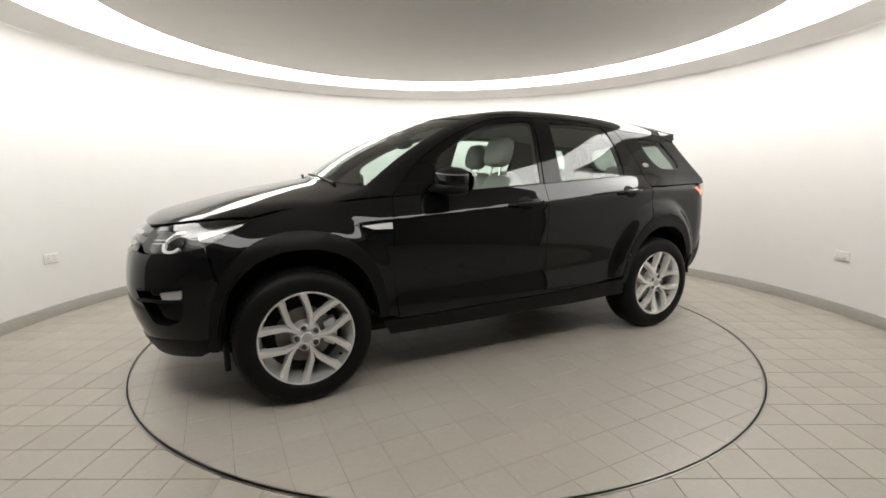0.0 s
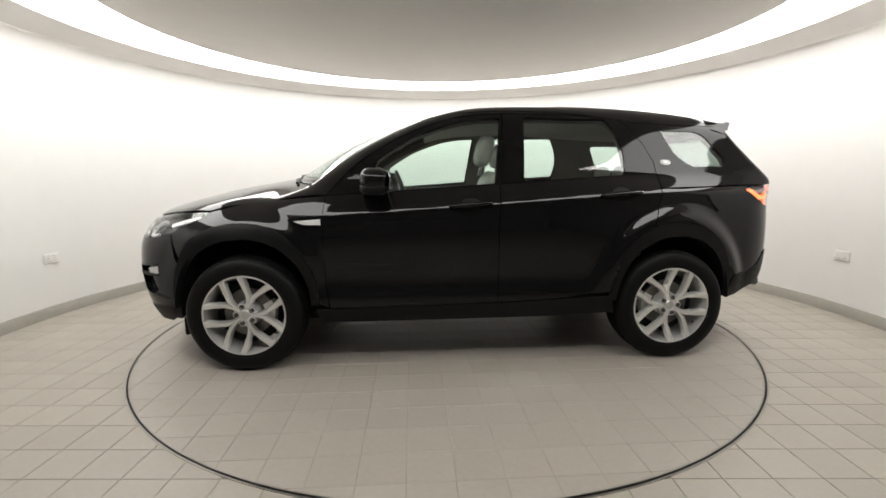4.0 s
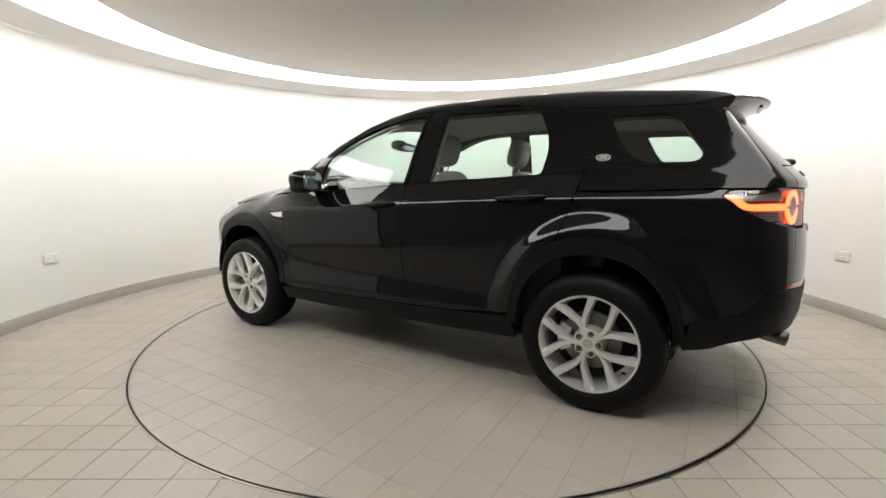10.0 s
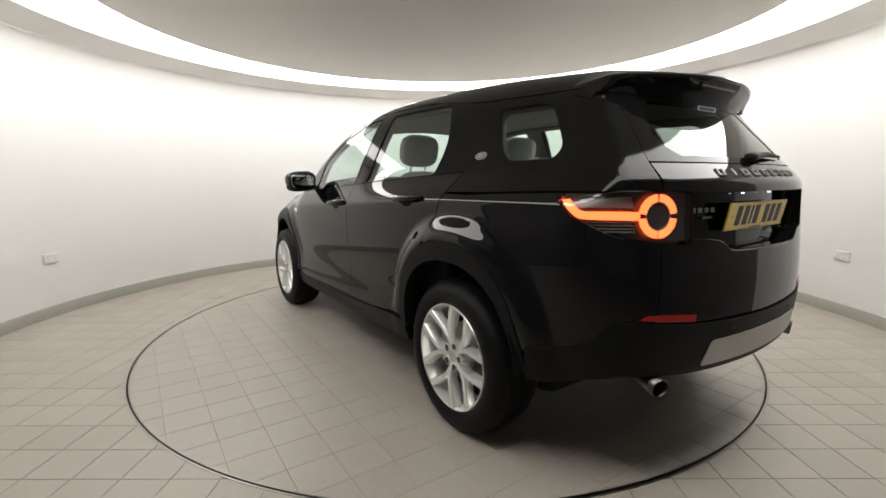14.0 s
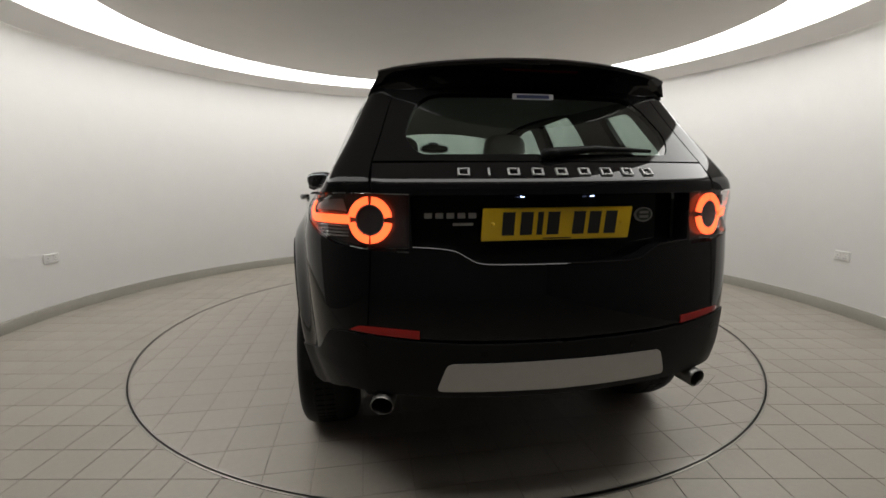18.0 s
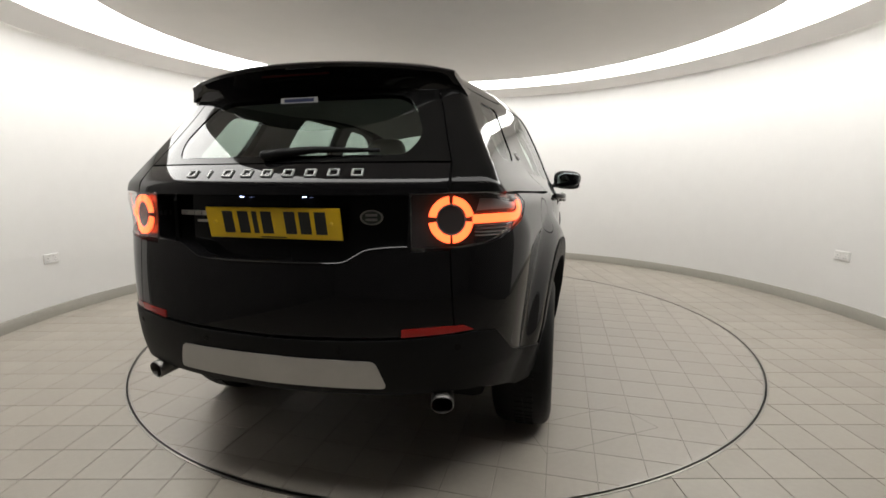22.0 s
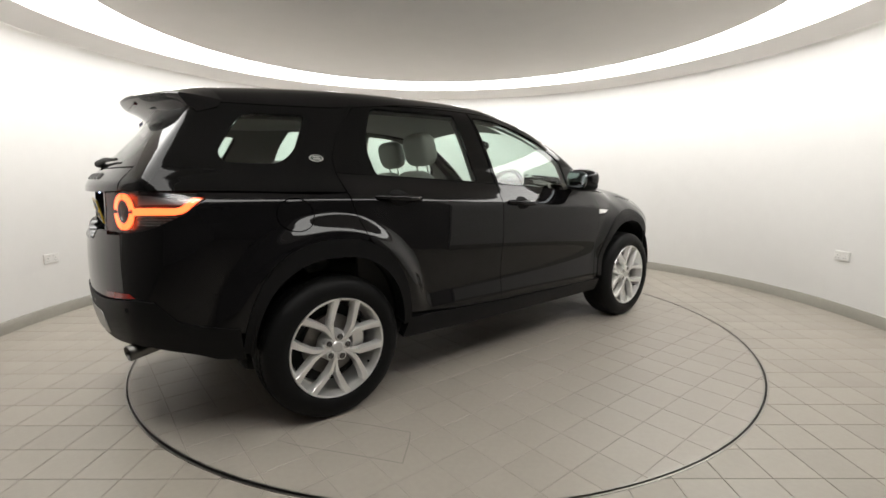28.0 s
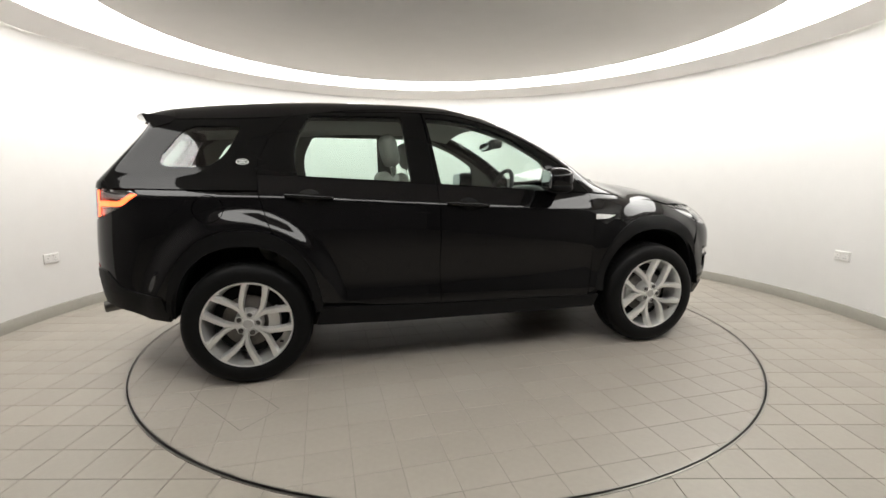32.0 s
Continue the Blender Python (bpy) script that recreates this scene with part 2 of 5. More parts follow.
# ---------------------------------------------------------------- the car's outer surface
# x forward, y to the car's left, z up, origin midway between the axles on the ground.
class Spline:
    """Natural cubic spline with straight ends."""

    def __init__(self, *pts):
        self.x = np.array([p[0] for p in pts], float)
        self.y = np.array([p[1] for p in pts], float)
        n = len(pts)
        h = np.diff(self.x)
        A, r = np.eye(n), np.zeros(n)
        for i in range(1, n - 1):
            A[i, i - 1], A[i, i], A[i, i + 1] = h[i - 1], 2 * (h[i - 1] + h[i]), h[i]
            r[i] = 6 * ((self.y[i + 1] - self.y[i]) / h[i] - (self.y[i] - self.y[i - 1]) / h[i - 1])
        self.m = np.linalg.solve(A, r)

    def __call__(self, q):
        q = np.asarray(q, float)
        c = np.clip(q, self.x[0], self.x[-1])
        i = np.clip(np.searchsorted(self.x, c) - 1, 0, len(self.x) - 2)
        h = self.x[i + 1] - self.x[i]
        a, b = self.x[i + 1] - c, c - self.x[i]
        v = (self.m[i] * a ** 3 + self.m[i + 1] * b ** 3) / (6 * h) + (self.y[i] / h - self.m[i] * h / 6) * a + (self.y[i + 1] / h - self.m[i + 1] * h / 6) * b
        h0, h1 = self.x[1] - self.x[0], self.x[-1] - self.x[-2]
        s0 = (self.y[1] - self.y[0]) / h0 - h0 * self.m[1] / 6
        s1 = (self.y[-1] - self.y[-2]) / h1 + h1 * self.m[-2] / 6
        return v + np.where(q < self.x[0], (q - self.x[0]) * s0, 0) + np.where(q > self.x[-1], (q - self.x[-1]) * s1, 0)


AXLE, HUB_Z = 1.3705, 0.362
SIDE = Spline((0.15, 0.86), (0.3, 0.915), (0.42, 0.938), (0.55, 0.929), (0.72, 0.939), (0.9, 0.949), (0.99, 0.950), (1.03, 0.951),
              (1.046, 0.9495), (1.056, 0.9465), (1.066, 0.9420), (1.08, 0.9345), (1.11, 0.918), (1.16, 0.890), (1.30, 0.8125), (1.51, 0.694), (1.62, 0.632), (1.75, 0.558))
SIDE_FORE = Spline((0.15, 0.86), (0.3, 0.915), (0.42, 0.938), (0.55, 0.929), (0.72, 0.939), (0.85, 0.946), (0.93, 0.944), (0.99, 0.934), (1.04, 0.918), (1.10, 0.890), (1.16, 0.856), (1.30, 0.775), (1.75, 0.51))
TOP = Spline((-2.6, 1.49), (-2.2, 1.585), (-1.9, 1.637), (-1.56, 1.676), (-1.2, 1.702), (-0.83, 1.713), (-0.45, 1.712), (-0.06, 1.698), (0.22, 1.658),
             (0.40, 1.603), (0.63, 1.512), (0.86, 1.405), (1.05, 1.292), (1.18, 1.218), (1.30, 1.190), (1.44, 1.166), (1.65, 1.126), (1.83, 1.082), (2.0, 1.035), (2.17, 0.975), (2.4, 0.86))
NOSE = Spline((0.2, 2.10), (0.35, 2.19), (0.5, 2.245), (0.65, 2.255), (0.8, 2.235), (0.95, 2.195), (1.1, 2.14), (1.4, 1.95))
TAIL = Spline((0.3, -2.14), (0.42, -2.245), (0.55, -2.288), (0.64, -2.298), (0.72, -2.300), (0.9, -2.292), (1.05, -2.280), (1.15, -2.275), (1.18, -2.270),
              (1.192, -2.264), (1.203, -2.254), (1.22, -2.238), (1.25, -2.209), (1.30, -2.161), (1.4, -2.068), (1.5, -1.987), (1.56, -1.962), (1.65, -1.95), (1.75, -1.95))


def smax(a, b, r):
    h = np.maximum(r - np.abs(a - b), 0) / r
    return np.maximum(a, b) + h * h * r * 0.25


def hill(q, lo, hi, soft):
    """1 between lo and hi, falling smoothly to 0 over soft."""
    u = np.clip((q - lo + soft) / soft, 0, 1) * np.clip((hi + soft - q) / soft, 0, 1)
    return u * u * (3 - 2 * u)


def side_width(x, z):
    xs = x + 0.15 * np.log1p(np.exp(np.clip((-1.22 - x) / 0.15, -40, 40)))
    zz = z - (-0.025 - 0.0625 * xs) * hill(z, 0.92, 3.0, 0.32) * np.clip((1.95 - z) / 0.75, 0, 1)
    u = np.clip((-x - 0.3) / 1.45, 0, 1)
    h = 0.02 * np.log1p(np.exp(np.clip((zz - 1.14) / 0.02, -40, 40)))
    k = np.clip((x - 0.80) / 0.40, 0, 1)
    k = k * k * (3 - 2 * k)
    w = SIDE(zz) * (1 - k) + SIDE_FORE(zz) * k + (1 - u * u * (3 - 2 * u)) * (0.22 * h - 0.22 * h * h)
    up = hill(z, 1.25, 3.0, 0.15)
    taper = 0.115 * 0.15 * np.log1p(np.exp(np.clip((-x - 1.05) / 0.15, -40, 40)))
    w = w - 0.050 * np.maximum(x - 0.5, 0) ** 2 - taper * (1 + 0.2 * hill(z, 1.1, 3.0, 0.12)) * (1 - up) - up * 0.07 * 0.3 * np.log1p(np.exp(np.clip((-x - 0.4) / 0.3, -40, 40)))
    w = w - hill(z, 1.2, 3.0, 0.15) * 0.03 * np.maximum(x + 0.2, 0) ** 2
    w = w - 0.4 * hill(x, -5.0, -2.0, 0.3) * np.maximum(0.56 - z, 0)
    rise, fall = np.clip((z - 1.09) / 0.14, 0, 1), np.clip((1.62 - z) / 0.32, 0, 1)
    w = w - 0.026 * rise * rise * (3 - 2 * rise) * fall * fall * (3 - 2 * fall) * hill(x, -5.0, -1.35, 0.9)
    for ax in (AXLE, -AXLE):
        r = np.sqrt((x - ax) ** 2 / 0.72 + (z - HUB_Z) ** 2 + 1e-6)
        u = np.clip((0.70 - r) / 0.14, 0, 1)
        w = w + (0.006 + 0.048 * hill(z, 0.64, 3.0, 0.3) if ax < 0 else 0.004 + 0.022 * hill(z, 0.78, 3.0, 0.3)) * u * u * (3 - 2 * u) * hill(z, 0.0, 1.00, 0.12)
    return w


def body(P):
    """Signed height of points over the car's skin (below 0 inside)."""
    x, y, z = P[..., 0], np.abs(P[..., 1]), P[..., 2]
    s = y - side_width(x, z)
    bow = hill(x, 0.1, 1.2, 0.35)
    t = (z - (TOP(x + (0.10 + 0.30 * bow) * y * y) - (0.075 + 0.085 * hill(x, 1.25, 3, 0.4)) * y * y)) * 0.8
    f = x - (NOSE(z) - 0.235 * y * y - 0.11 * y ** 4)
    r = (TAIL(z) + 0.20 * y * y + 0.14 * y ** 4) - x
    e = smax(s, r, 0.035 + 0.145 * hill(z, 0, 1.0, 0.2))
    e = smax(e, f, 0.30)
    return smax(e, t, 0.13 - 0.07 * hill(x, 0.35, 1.1, 0.3))


def cast(O, Dr, n=46, far=1.6):
    """Where rays from O along Dr (both n x 3) first meet the skin."""
    ts = np.linspace(0, far, 60)
    lo, hi, done = np.zeros(len(O)), np.full(len(O), far), np.zeros(len(O), bool)
    for a, b in zip(ts[:-1], ts[1:]):
        v = body(O + Dr * b)
        hit = (~done) & (v < 0)
        lo[hit], hi[hit] = a, b
        done |= hit
    for _ in range(n):
        mid = (lo + hi) / 2
        ins = body(O + Dr * mid[:, None]) < 0
        hi, lo = np.where(ins, mid, hi), np.where(ins, lo, mid)
    return O + Dr * ((lo + hi) / 2)[:, None]


def skin_normal(P):
    e, g = 1e-4, np.zeros_like(P)
    for k in range(3):
        d = np.zeros(3)
        d[k] = e
        g[:, k] = body(P + d) - body(P - d)
    return g / np.maximum(np.linalg.norm(g, axis=1, keepdims=True), 1e-12)


# Ways to lay a flat outline on the skin: (u, v) to a point, for the side s = +1 (left) or -1.
def lay_side(Q, s):
    O = np.c_[Q[:, 0], np.full(len(Q), s * 1.3), Q[:, 1]]
    return cast(O, np.tile([0.0, -s, 0.0], (len(Q), 1)), far=1.25)


def lay_rear(Q, s=1):
    return cast(np.c_[np.full(len(Q), -2.7), Q[:, 0] * s, Q[:, 1]], np.tile([1.0, 0, 0], (len(Q), 1)))


def lay_front(Q, s=1):
    return cast(np.c_[np.full(len(Q), 2.7), Q[:, 0] * s, Q[:, 1]], np.tile([-1.0, 0, 0], (len(Q), 1)))


def lay_top(Q, s=1):
    return cast(np.c_[Q[:, 0], Q[:, 1] * s, np.full(len(Q), 2.0)], np.tile([0, 0, -1.0], (len(Q), 1)))


BACK_AXIS, FORE_AXIS = (-1.1, 0.2), (1.15, 0.2)


def lay_back_corner(Q, s):
    a = Q[:, 0]
    Dr = np.c_[np.cos(a), -s * np.sin(a), 0 * a]
    return cast(np.c_[BACK_AXIS[0] - 1.6 * np.cos(a), s * (BACK_AXIS[1] + 1.6 * np.sin(a)), Q[:, 1]], Dr, far=1.5)


def lay_fore_corner(Q, s):
    a = Q[:, 0]
    Dr = np.c_[-np.cos(a), -s * np.sin(a), 0 * a]
    return cast(np.c_[FORE_AXIS[0] + 1.6 * np.cos(a), s * (FORE_AXIS[1] + 1.6 * np.sin(a)), Q[:, 1]], Dr, far=1.5)


def bc(x=None, y=None, z=0.0):
    """(angle, z) on the back corner of the point at (x, z) seen from the side, or at (y, z) seen from behind."""
    P = (lay_side(np.array([[x, z]]), 1) if x is not None else lay_rear(np.array([[y, z]])))[0]
    return (math.atan2(P[1] - BACK_AXIS[1], BACK_AXIS[0] - P[0]), z)


def fc(x=None, y=None, z=0.0):
    P = (lay_side(np.array([[x, z]]), 1) if x is not None else lay_front(np.array([[y, z]])))[0]
    return (math.atan2(P[1] - FORE_AXIS[1], P[0] - FORE_AXIS[0]), z)


def fp(x, y, z):
    """(angle, z) on the front corner of a point near the skin."""
    return (math.atan2(y - FORE_AXIS[1], x - FORE_AXIS[0]), z)


def bp(x, y, z):
    return (math.atan2(y - BACK_AXIS[1], BACK_AXIS[0] - x), z)


def top_z(x, y):
    return float(lay_top(np.array([[x, y]]))[0, 2])


def resample(loop, step):
    out = []
    for (x0, y0), (x1, y1) in zip(loop, loop[1:] + loop[:1]):
        n = max(1, int(math.hypot(x1 - x0, y1 - y0) / step + 0.5))
        out += [(x0 + (x1 - x0) * i / n, y0 + (y1 - y0) * i / n) for i in range(n)]
    return out


def area(loop):
    return 0.5 * sum(a[0] * b[1] - b[0] * a[1] for a, b in zip(loop, loop[1:] + loop[:1]))


def inset(loop, d):
    """The loop moved inwards by d."""
    sgn = 1 if area(loop) > 0 else -1
    out, n = [], len(loop)
    for i in range(n):
        a, b, c = (np.array(loop[j % n], float) for j in (i - 1, i, i + 1))
        t0, t1 = b - a, c - b
        t0, t1 = t0 / (np.linalg.norm(t0) + 1e-12), t1 / (np.linalg.norm(t1) + 1e-12)
        n0, n1 = np.array([-t0[1], t0[0]]) * sgn, np.array([-t1[1], t1[0]]) * sgn
        k = n0 + n1
        k = k / max(0.35, k @ k) * 2 if np.linalg.norm(k) > 1e-6 else n0
        out.append(tuple(b + k * d))
    return out


def inside(pts, loop):
    x, y, c = pts[:, 0], pts[:, 1], np.zeros(len(pts), bool)
    for (x0, y0), (x1, y1) in zip(loop, loop[1:] + loop[:1]):
        if y0 != y1:
            c ^= ((y0 > y) != (y1 > y)) & (x < (x1 - x0) * (y - y0) / (y1 - y0) + x0)
    return c


def curve(pts, n=8, closed=False):
    """Catmull-Rom points through pts."""
    p = [np.array(q, float) for q in pts]
    k = len(p)
    out = []
    for i in range(k if closed else k - 1):
        a, b, c, d = (p[(i + j) % k] if closed else p[min(max(i + j, 0), k - 1)] for j in (-1, 0, 1, 2))
        for q in range(n):
            t = q / n
            out.append(tuple(0.5 * (2 * b + (c - a) * t + (2 * a - 5 * b + 4 * c - d) * t * t + (3 * b - a - 3 * c + d) * t ** 3)))
    if not closed:
        out.append(tuple(p[-1]))
    return out


def rounded(pts, r, n=5):
    """A loop with its corners rounded by r (one radius, or one for each corner)."""
    out, k = [], len(pts)
    for i in range(k):
        a, b, c = (np.array(pts[j % k], float) for j in (i - 1, i, i + 1))
        rr = r[i] if isinstance(r, (list, tuple)) else r
        if rr <= 0:
            out.append(tuple(b))
            continue
        la, lc = np.linalg.norm(a - b), np.linalg.norm(c - b)
        d = min(rr, 0.48 * la, 0.48 * lc)
        p0, p1 = b + (a - b) / la * d, b + (c - b) / lc * d
        out += [tuple((1 - t) ** 2 * p0 + 2 * t * (1 - t) * b + t * t * p1) for t in (j / n for j in range(n + 1))]
    return out


CAR_SHIFT = np.array([-0.056, 0.0292, 0.0])   # from midway between the axles to the turntable's axis


def skin(name, loop, lay, mat, parent, s=1, step=0.035, gap=0.0022, out=0.0, depth=0.02, holes=(), label="", fine=None):
    """A panel of the skin: the outline laid on it, with gaps round it, edges turned in by depth, raised by out."""
    loops = [inset(resample(list(loop), fine or step * 0.6), gap)]
    loops += [inset(resample(list(h), fine or step * 0.5), -gap) for h in holes]
    if area(loops[0]) < 0:
        loops[0].reverse()
    xs, ys = [p[0] for p in loops[0]], [p[1] for p in loops[0]]
    gx, gy = np.arange(min(xs), max(xs), step), np.arange(min(ys), max(ys), step * 0.87)
    G = np.array([(x + (j % 2) * step / 2, y) for j, y in enumerate(gy) for x in gx]).reshape(-1, 2)
    keep = inside(G, loops[0])
    for h in loops[1:]:
        keep &= ~inside(G, h)
    G = G[keep]
    B = np.array([p for l in loops for p in l])
    if len(G):
        d = np.min(np.hypot(G[:, None, 0] - B[None, :, 0], G[:, None, 1] - B[None, :, 1]), axis=1)
        G = G[d > step * 0.45]
    V2 = [Vector(p) for p in B] + [Vector(p) for p in G]
    edges, k = [], 0
    for l in loops:
        edges += [(k + i, k + (i + 1) % len(l)) for i in range(len(l))]
        k += len(l)
    vo, _, fo, _, _, _ = delaunay_2d_cdt(V2, edges, [], 0, 1e-7)
    U = np.array([tuple(q) for q in vo])
    F = np.array([tuple(t) for t in fo if len(t) == 3])
    C = U[F].mean(axis=1)
    keep = inside(C, loops[0])
    for h in loops[1:]:
        keep &= ~inside(C, h)
    F = F[keep]
    P = lay(U, s)
    N = skin_normal(P)
    P = P + N * out
    # faces turned outwards
    fn = np.cross(P[F[:, 1]] - P[F[:, 0]], P[F[:, 2]] - P[F[:, 0]])
    flip = (fn * N[F].mean(axis=1)).sum(1) < 0
    F[flip] = F[flip][:, ::-1]
    # rim round the edges, from the faces' open edges
    count = {}
    for t in F:
        for a, b in ((t[0], t[1]), (t[1], t[2]), (t[2], t[0])):
            count[(a, b)] = 1
    rim = [(a, b) for a, b in count if (b, a) not in count]
    ids = sorted({a for e in rim for a in e})
    n0 = len(P)
    at = {a: i for i, a in enumerate(ids)}
    R0, R1 = P[ids], P[ids] - N[ids] * depth
    V = np.r_[P, R0, R1] + CAR_SHIFT
    m = len(ids)
    Q = [(n0 + at[b], n0 + at[a], n0 + m + at[a], n0 + m + at[b]) for a, b in rim] if depth > 0 else []
    me = bpy.data.meshes.new(name)
    me.from_pydata(V.tolist(), [], [tuple(int(i) for i in t) for t in F] + Q)
    me.update()
    me.shade_smooth()
    nl = np.zeros((len(me.loops), 3))
    vi = np.empty(len(me.loops), int)
    me.loops.foreach_get("vertex_index", vi)
    top = vi < n0
    nl[top] = N[vi[top]]
    me.normals_split_custom_set(nl.tolist())
    return put(name, me, mat, parent, label)


from mathutils.geometry import delaunay_2d_cdt

car = tagged(new("car"), "gloss black five-door sport utility car standing on the turntable", "car")


def belt(x):
    return 1.150 - 0.062 * x


def arch(ax, a, b, n=40, e=2.3, z0=0.2):
    """Points of an arch round an axle, from the rear foot over the top to the front foot."""
    out = []
    for i in range(n + 1):
        q = math.pi * (1 - i / n)
        c, s = math.cos(q), math.sin(q)
        out.append((ax + a * math.copysign(abs(c) ** (2 / e), c), HUB_Z + b * abs(s) ** (2 / e)))
    return out


def cut(pts, test):
    return [p for p in pts if test(p)]


R_ARCH, F_ARCH = (0.43, 0.555), (0.465, 0.570)
R_OPEN, F_OPEN = (0.385, 0.465), (0.41, 0.475)
Y_ROOF = lambda x: 0.625 - 0.09 * max(0.0, -x - 1.2) - 0.17 * max(0.0, x + 0.1)

B_SEAM = [(-0.225, 1.168), (-0.222, 1.05), (-0.214, 0.85), (-0.221, 0.67), (-0.212, 0.416)]
F_SEAM = [(0.858, 1.097), (0.868, 1.0), (0.874, 0.90), (0.876, 0.75), (0.866, 0.55), (0.845, 0.395)]
R_SEAM_LOW = [(-1.285, 1.230), (-1.272, 1.13), (-1.245, 1.02), (-1.205, 0.905)]
R_SEAM_UP = [(-1.285, 1.230), (-1.282, 1.31), (-1.22, 1.44), (-1.12, 1.56), (-1.07, 1.605)]

rear_arch_pts = arch(-AXLE, *R_ARCH)
front_arch_pts = arch(AXLE, *F_ARCH)

roof_line = [(x, top_z(x, Y_ROOF(x)) ) for x in np.linspace(0.22, -1.86, 40)]
screen_edge = curve([(0.965, 0.735), (0.80, 0.700), (0.60, 0.655), (0.40, 0.600), (0.22, 0.568)], 5)
door_top = curve([(0.858, 1.097), (0.70, 1.265), (0.52, 1.395), (0.33, 1.495), (0.12, 1.575), (-0.06, 1.612), (-0.24, 1.622), (-0.62, 1.622), (-1.07, 1.605)], 6)
front_win = rounded([(0.575, 1.118), (0.545, 1.300)] + curve([(0.530, 1.325), (0.41, 1.405), (0.284, 1.474), (0.08, 1.552), (-0.084, 1.582), (-0.250, 1.590)], 4) + [(-0.195, 1.170)],
                    [0.02] + [0.0] * 21 + [0.008, 0.008])
rear_win = rounded([(-0.385, 1.183), (-0.415, 1.592), (-0.985, 1.590), (-1.055, 1.450), (-1.078, 1.352), (-1.060, 1.222)], [0.01, 0.015, 0.03, 0.08, 0.06, 0.02])


def side_panels(s):
    # doors below the belt
    low = [(p[0], belt(p[0])) for p in ((-0.225, 0), (0.1, 0), (0.5, 0), (0.858, 0))]
    fdoor = skin("front_door", low + F_SEAM[1:] + B_SEAM[::-1][:-1], lay_side, M_PAINT, car, s, 0.024)
    arch_part = cut(rear_arch_pts, lambda p: p[0] > -1.215 and p[1] > 0.46)[::1]
    rlow = [(x, belt(x)) for x in (-1.285, -1.0, -0.6, -0.225)]
    rdoor = skin("rear_door", rlow + B_SEAM[1:] + [(-0.6, 0.432)] + arch_part[::-1] + R_SEAM_LOW[::-1][:-1], lay_side, M_PAINT, car, s, 0.020)
    # window frames above the belt
    f_top = [p for p in door_top if p[0] > -0.27]
    skin("window_frame", [(x, belt(x)) for x in (-0.225, 0.2, 0.6)] + f_top + [(-0.272, 1.622)], lay_side, M_GLOSSTRIM, fdoor, s, 0.03, holes=[front_win], out=-0.002)
    r_top = [p for p in door_top if p[0] < -0.29]
    skin("window_frame", [(x, belt(x)) for x in (-1.285, -0.9, -0.5, -0.23)] + [(-0.277, 1.622)] + r_top + R_SEAM_UP[::-1][1:-1], lay_side, M_GLOSSTRIM, rdoor, s, 0.03, holes=[rear_win], out=-0.002)
    g = skin("window", front_win, lay_side, M_GLASS, fdoor, s, 0.03, gap=-0.004, out=-0.007, depth=0.0)
    g2 = skin("window", rear_win, lay_side, M_GLASS, rdoor, s, 0.03, gap=-0.004, out=-0.007, depth=0.0)
    g.visible_shadow = g2.visible_shadow = False
    # A-pillar and cant rail between the doors and the roof
    up = [(x, top_z(x, y)) for x, y in screen_edge] + roof_line
    rail = [p for p in door_top] + R_SEAM_UP[::-1][1:3]
    skin("cant_rail", rail + [(p[0], p[1]) for p in up if p[0] > -1.13][::-1] + [(0.975, 1.105)], lay_side, M_PAINT, car, s, 0.03)
    # front wing
    a = cut(front_arch_pts, lambda p: p[1] > 0.40 and p[0] < 1.76)
    wing = [fc(x=0.858, z=1.097), fc(x=0.868, z=1.0), fc(x=0.875, z=0.85), fc(x=0.866, z=0.55), fc(x=0.85, z=0.40)]
    wing += [fc(x=p[0], z=p[1]) for p in a]
    wing += [fp(1.825, 0.825, 0.872), fp(1.721, 0.832, 0.930), fp(1.600, 0.800, 0.998), fc(x=1.425, z=1.037), fc(x=1.132, z=1.074)]
    fw = skin("front_wing", wing, lay_fore_corner, M_PAINT, car, s, 0.018)
    # rear quarter
    qa = [p for p in cut(rear_arch_pts, lambda p: p[0] < -1.205 and p[1] > 0.50)][::-1]
    lowr = [bc(x=p[0], z=p[1]) for p in R_SEAM_LOW[1:]] + [bc(x=p[0], z=p[1]) for p in qa]
    lowr += [bc(x=-1.93, z=0.565), bc(y=0.70, z=0.66), bc(y=0.632, z=0.69), bc(y=0.622, z=0.85), bc(y=0.616, z=0.974), bp(-2.125, 0.72, 0.988), bp(-2.094, 0.784, 1.008),
             bp(-2.021, 0.85, 1.055), bp(-1.955, 0.868, 1.115), bc(x=-1.925, z=1.146), bc(x=-1.6, z=1.136), bc(x=-1.43, z=1.128)]
    flap = [bc(x=-1.54 + 0.083 * math.cos(i * math.pi / 16), z=1.035 + 0.075 * math.sin(i * math.pi / 16)) for i in range(32)]
    q = skin("rear_quarter", lowr, lay_back_corner, M_PAINT, car, s, 0.017, holes=[flap] if s < 0 else ())
    if s < 0:
        skin("fuel_flap", flap, lay_back_corner, M_PAINT, q, s, 0.02, label="round gloss black fuel filler flap")
    up_q = [bc(x=p[0], z=p[1]) for p in R_SEAM_UP[::-1]] + [bc(x=-1.285, z=1.23), bc(x=-1.275, z=1.133), bc(x=-1.6, z=1.140), bc(x=-1.925, z=1.150), bc(y=0.72, z=1.152), bc(y=0.612, z=1.152), bc(y=0.604, z=1.25),
            bc(y=0.575, z=1.33), bc(y=0.535, z=1.45), bc(y=0.51, z=1.52)]
    up_q += [bc(x=p[0], z=p[1]) for p in roof_line[::-1] if -1.82 < p[0] < -1.14]
